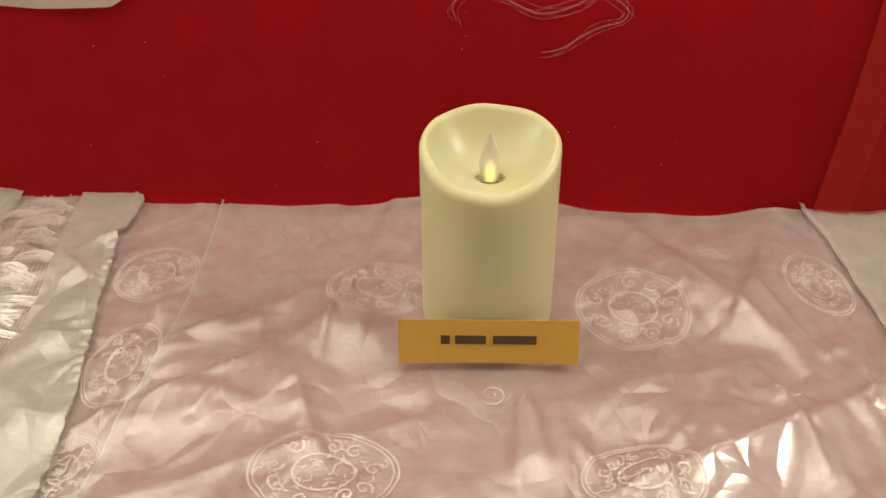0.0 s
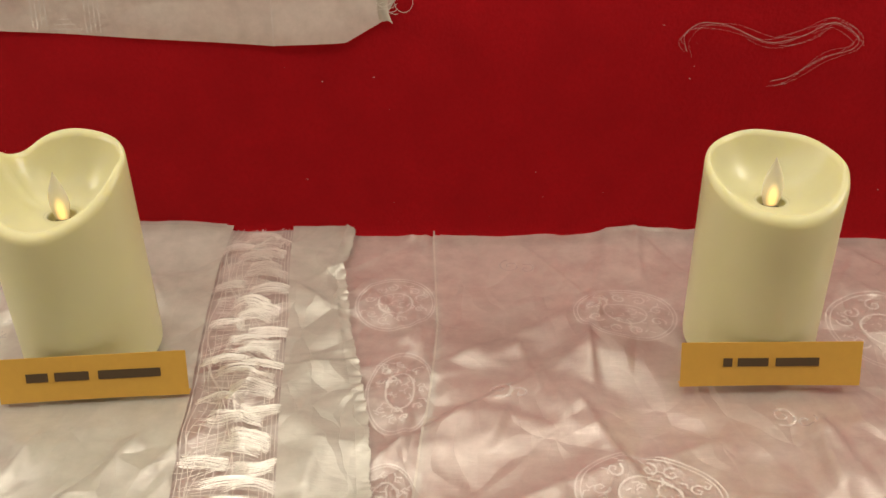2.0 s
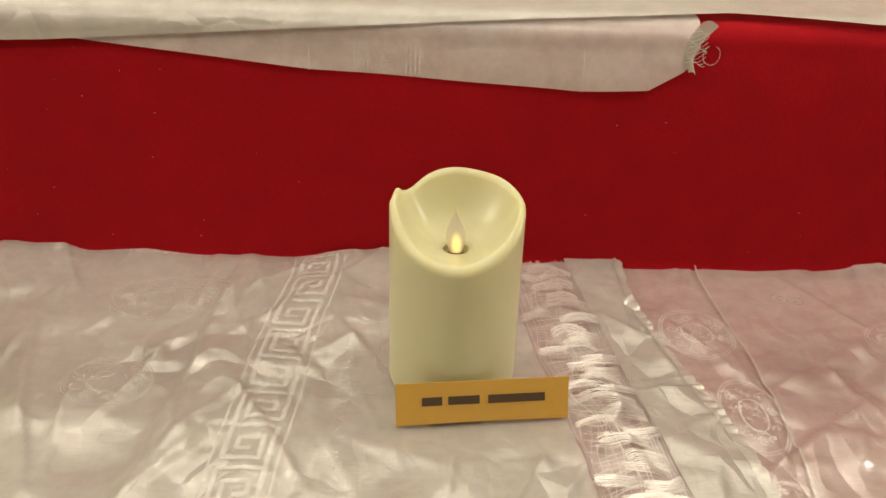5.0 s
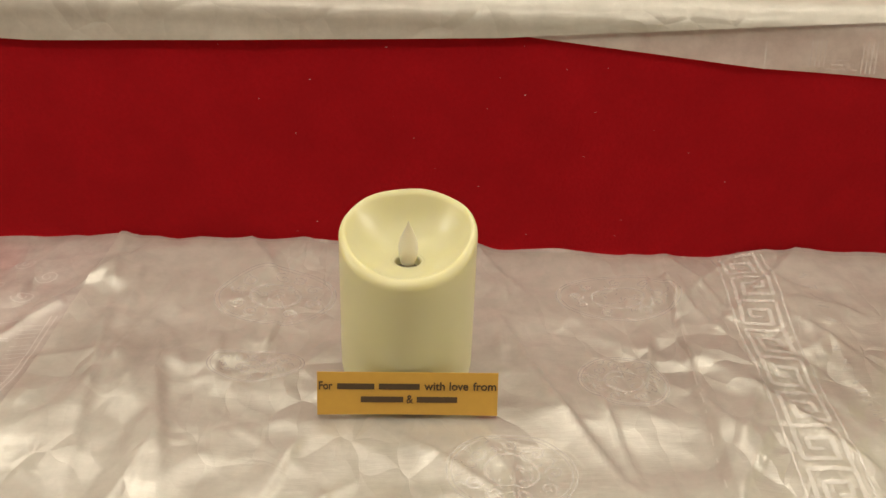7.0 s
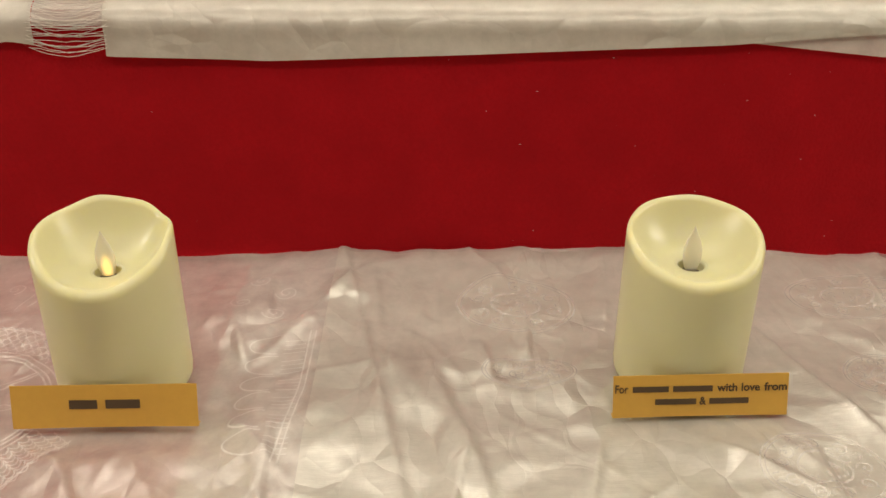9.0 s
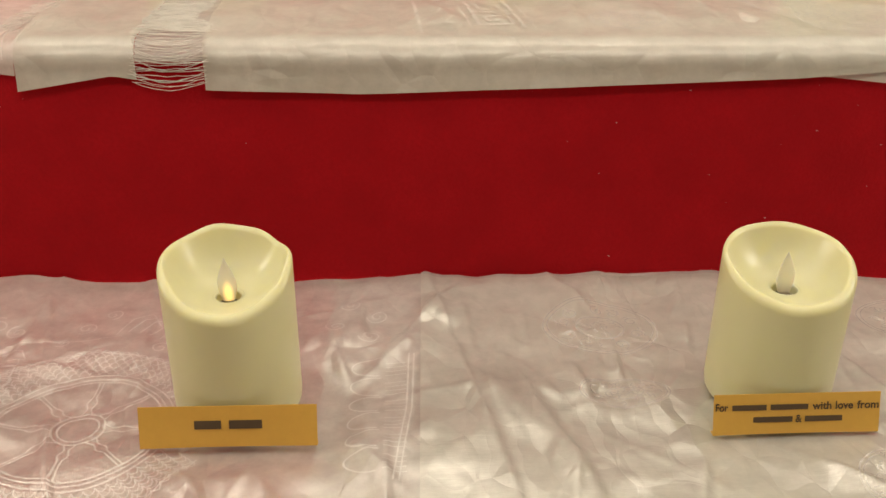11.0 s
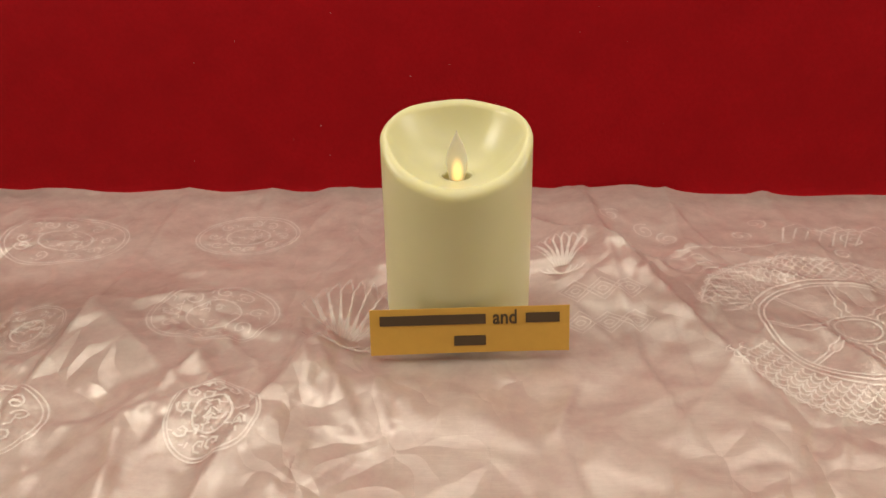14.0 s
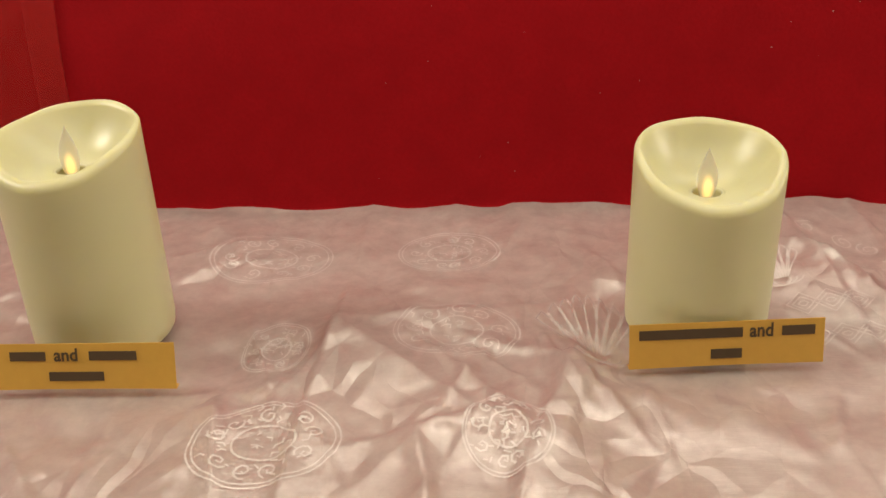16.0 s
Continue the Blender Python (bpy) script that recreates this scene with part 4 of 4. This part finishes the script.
def specks():
    rr = np.random.RandomState(9)
    bm = bmesh.new()
    for _ in range(120):
        x, z = rr.uniform(-2.0, 0.5), rr.uniform(0.004, 0.16)
        q = rr.uniform(0.0001, 0.00035)
        bmesh.ops.create_icosphere(bm, subdivisions=1, radius=q, matrix=Matrix.Translation((x, riser_y(x, z) - q * 0.5, z)) @ Matrix.Diagonal((rr.uniform(1, 3), 1, 1, 1)))
    tagged(part("lint_specks", bm, FIBRE), "tiny pale specks of lint on red cloth", "lint", kind="stuff")


specks()


def gauze(x0, x1, lean, label):
    """A sheer red cloth that hangs over the riser."""
    def place(x, v):
        z = 0.002 + v * (STEP + 0.002)
        u = (x - x0) / (x1 - x0)
        xx = x + lean * (1 - u) * (v - 0.5) * 0.02
        corner = np.maximum(z - (STEP - CORNER), 0) / CORNER
        y = back(xx) + slope(np.minimum(1, z / (STEP - CORNER))) - 0.004 - 0.0025 * np.sin(u * 17 + 0.8 * np.sin(v * 3)) + corner ** 2 * CORNER
        return xx, y, z
    ob = grid_part("red_gauze_drape", np.linspace(x0, x1, 90), np.linspace(0, 1, 40), place, GAUZE)
    tagged(ob, label, "gauze drape")
    def doubled(x, v):
        xx, y, z = place(x, v)
        return xx, y - 0.0016, z
    edge = (x0, x0 + 0.024) if lean > 0 else (x1 - 0.024, x1)
    grid_part("folded_edge", np.linspace(*edge, 10), np.linspace(0, 1, 40), doubled, GAUZE, ob, "doubled edge of the gauze")


gauze(0.292, 0.80, 1, "sheer red gauze hanging over the riser")
gauze(-2.25, -1.775, -1, "sheer red gauze with soft folds over the riser")


def upper_point(x, s, out=0.0):
    """A place on the drape over the step, s along the cloth from the corner."""
    c = CORNER + 0.008 + out
    a = min(max(s / (c * math.pi / 2), 0), 1) * math.pi / 2
    down = max(s - c * math.pi / 2, 0)
    return (x, float(back(x)) + 0.014 + CORNER - c * math.sin(a) - min(s, 0) - LEAN + slope(1 - down / (STEP - CORNER)), STEP - CORNER + c * math.cos(a) - down)


def upper_fringe():
    """Loose shiny threads of the worn band, and the frayed end of the upper scarf."""
    rr = np.random.RandomState(21)
    bm = bmesh.new()
    for k in range(260):
        s0 = -0.20 + 0.245 * k / 259 + rr.normal(0, 0.002)
        xa, xb = -1.113 + 0.05 * s0, -1.061 + 0.05 * s0
        xa, xb = xa + rr.normal(0, 0.002), xb + rr.normal(0, 0.002)
        sag = rr.uniform(0.001, 0.010) * (1 if s0 > 0 else 0.5)
        strand(bm, [upper_point(xa + f * (xb - xa), s0 + sag * math.sin(f * math.pi), 0.0012 * math.sin(f * math.pi) + 0.0008 * rr.rand()) for f in np.linspace(0, 1, 9)], 0.0003)
    tagged(part("loose_threads", bm, THREAD), "shiny loose threads across a worn silk band", "threads", kind="stuff")
    bm = bmesh.new()
    for k in range(46):
        x = -1.205 + rr.normal(0, 0.006)
        s0, long = rr.uniform(-0.12, -0.01), rr.uniform(0.02, 0.055)
        ph, amp = rr.uniform(0, 6), rr.uniform(0.002, 0.009)
        strand(bm, [upper_point(x - 0.10 * (s0 + f * long) * 0.0 + amp * math.sin(ph + 4 * f) - 0.006 * f, s0 + f * long, 0.001 + 0.001 * rr.rand()) for f in np.linspace(0, 1, 12)], 0.00026)
    for k in range(3):
        loop = [upper_point(-1.235 + 0.012 * math.cos(a) + 0.006 * k, 0.015 + 0.030 * math.sin(a) + 0.004 * k, 0.002) for a in np.linspace(0, 5.0, 26)]
        strand(bm, loop, 0.00026)
    tagged(part("frayed_threads", bm, THREAD), "tangle of frayed cream threads at a scarf end", "threads", kind="stuff")


upper_fringe()


def curled_end():
    """The rolled, frayed corner of the hanging scarf."""
    def place(u, v):
        a = -0.6 + 3.9 * u
        q = 0.0085 * (1 - 0.35 * u) * (0.55 + 0.6 * np.abs(v - 0.35))
        x = -0.166 + q * np.sin(a) + 0.010 * (1 - v) * (0.3 - v) + 0.012 * v * v
        y = back(x) + 0.006 - q * (1 - np.cos(a)) * 0.7
        z = 0.152 + 0.035 * v + 0.0015 * np.sin(9 * u)
        return x, y, z
    root = grid_part("curled_scarf_end", np.linspace(0, 1, 26), np.linspace(0, 1, 26), place, SILK_UPPER)
    tagged(root, "rolled frayed end of a cream silk scarf", "scarf end")
    bm = bmesh.new()
    for k in range(14):
        z = 0.160 + 0.0018 * k
        strand(bm, [(-0.168 + 0.014 * f, float(back(-0.16)) - 0.001 - 0.003 * math.sin(f * 3), z + 0.002 * math.sin(f * 5 + k)) for f in np.linspace(0, 1, 7)], 0.0002)
    strand(bm, [(-0.150 + 0.006 * math.cos(a), float(back(-0.15)) - 0.001, 0.166 + 0.007 * math.sin(a)) for a in np.linspace(2.0, 7.5, 20)], 0.00018)
    part("frayed_threads", bm, THREAD, root, "short loose threads")


curled_end()


def upper_figures():
    rr = np.random.RandomState(13)
    def top_height(shift, lift):
        def height(x, y):
            s = -(y - back(x) - 0.014 - CORNER)
            c = CORNER + lift
            a = np.clip(s / (c * math.pi / 2), 0, 1) * math.pi / 2
            flat = smooth_step(0.0, -0.05, s)
            return STEP - CORNER + c * np.cos(a) + flat * (wrinkle(x, y * 0.6 - 0.1, shift) * 0.6 + 0.001)
        return height
    ground = top_height(0.15, 0.006)
    w = Weave(ground, 0.0012)
    w.key([(-0.862, 0.76), (-0.836, 0.560)], 0.034, 0.040)
    w.done(upper, THREAD, "woven greek key band", "key_band")
    w = Weave(ground, 0.0012)
    w.line([(-0.913, 0.767), (-0.905, 0.640), (-0.899, 0.548)], 0.0026)
    w.letters(-0.890, 0.72, -0.876, 0.565, 0.018, rr)
    w.done(upper, THREAD, "column of stitched signs", "stitched_column")
    for cx, cy, rx, ry in ((-0.737, 0.580, 0.030, 0.022), (-0.585, 0.640, 0.034, 0.050), (-0.554, 0.585, 0.045, 0.040), (-0.372, 0.600, 0.041, 0.030), (-0.40, 0.70, 0.04, 0.05)):
        w = Weave(ground, 0.0012)
        w.medallion(cx, cy, rx, ry, rr)
        w.done(upper, MOTIF, "pale woven emblem")
    flap = [o for o in bpy.data.objects if o.get("label", "").startswith("sheer silk scarf hanging over")][0]
    verts, faces = [], []
    def bar(x0, z0, x1, z1):
        i = len(verts)
        for x, z in ((x0, z0), (x1, z0), (x1, z1), (x0, z1)):
            verts.append((x, float(back(x)) + slope(z / (STEP - CORNER)) - 0.0092, z))
        faces.append((i, i + 1, i + 2, i + 3))
    for k in range(4):
        d = 0.0032 * k
        bar(-0.400 + d, 0.150 - d * 0.0, -0.399 + d, 0.168), bar(-0.354 - d, 0.146, -0.353 - d, 0.168)
        if k < 3:
            bar(-0.388 + d, 0.148 + d, -0.366 - d, 0.1488 + d)
    me = bpy.data.meshes.new("key_figure")
    me.from_pydata(verts, [], faces)
    me.materials.append(MOTIF)
    ob = new("key_figure", me)
    ob.parent = flap
    tagged(ob, "faint woven key figure")
    # flat pale strips paint the highlights along two pressed folds of the flap
    for x, foot in ((-0.238, 0.137), (-0.432, 0.147)):
        verts.clear(), faces.clear()
        bar(x, foot, x + 0.0009, 0.166)
        me = bpy.data.meshes.new("pressed_fold")
        me.from_pydata(verts, [], faces)
        me.materials.append(MOTIF)
        new("pressed_fold", me).parent = flap


upper_figures()
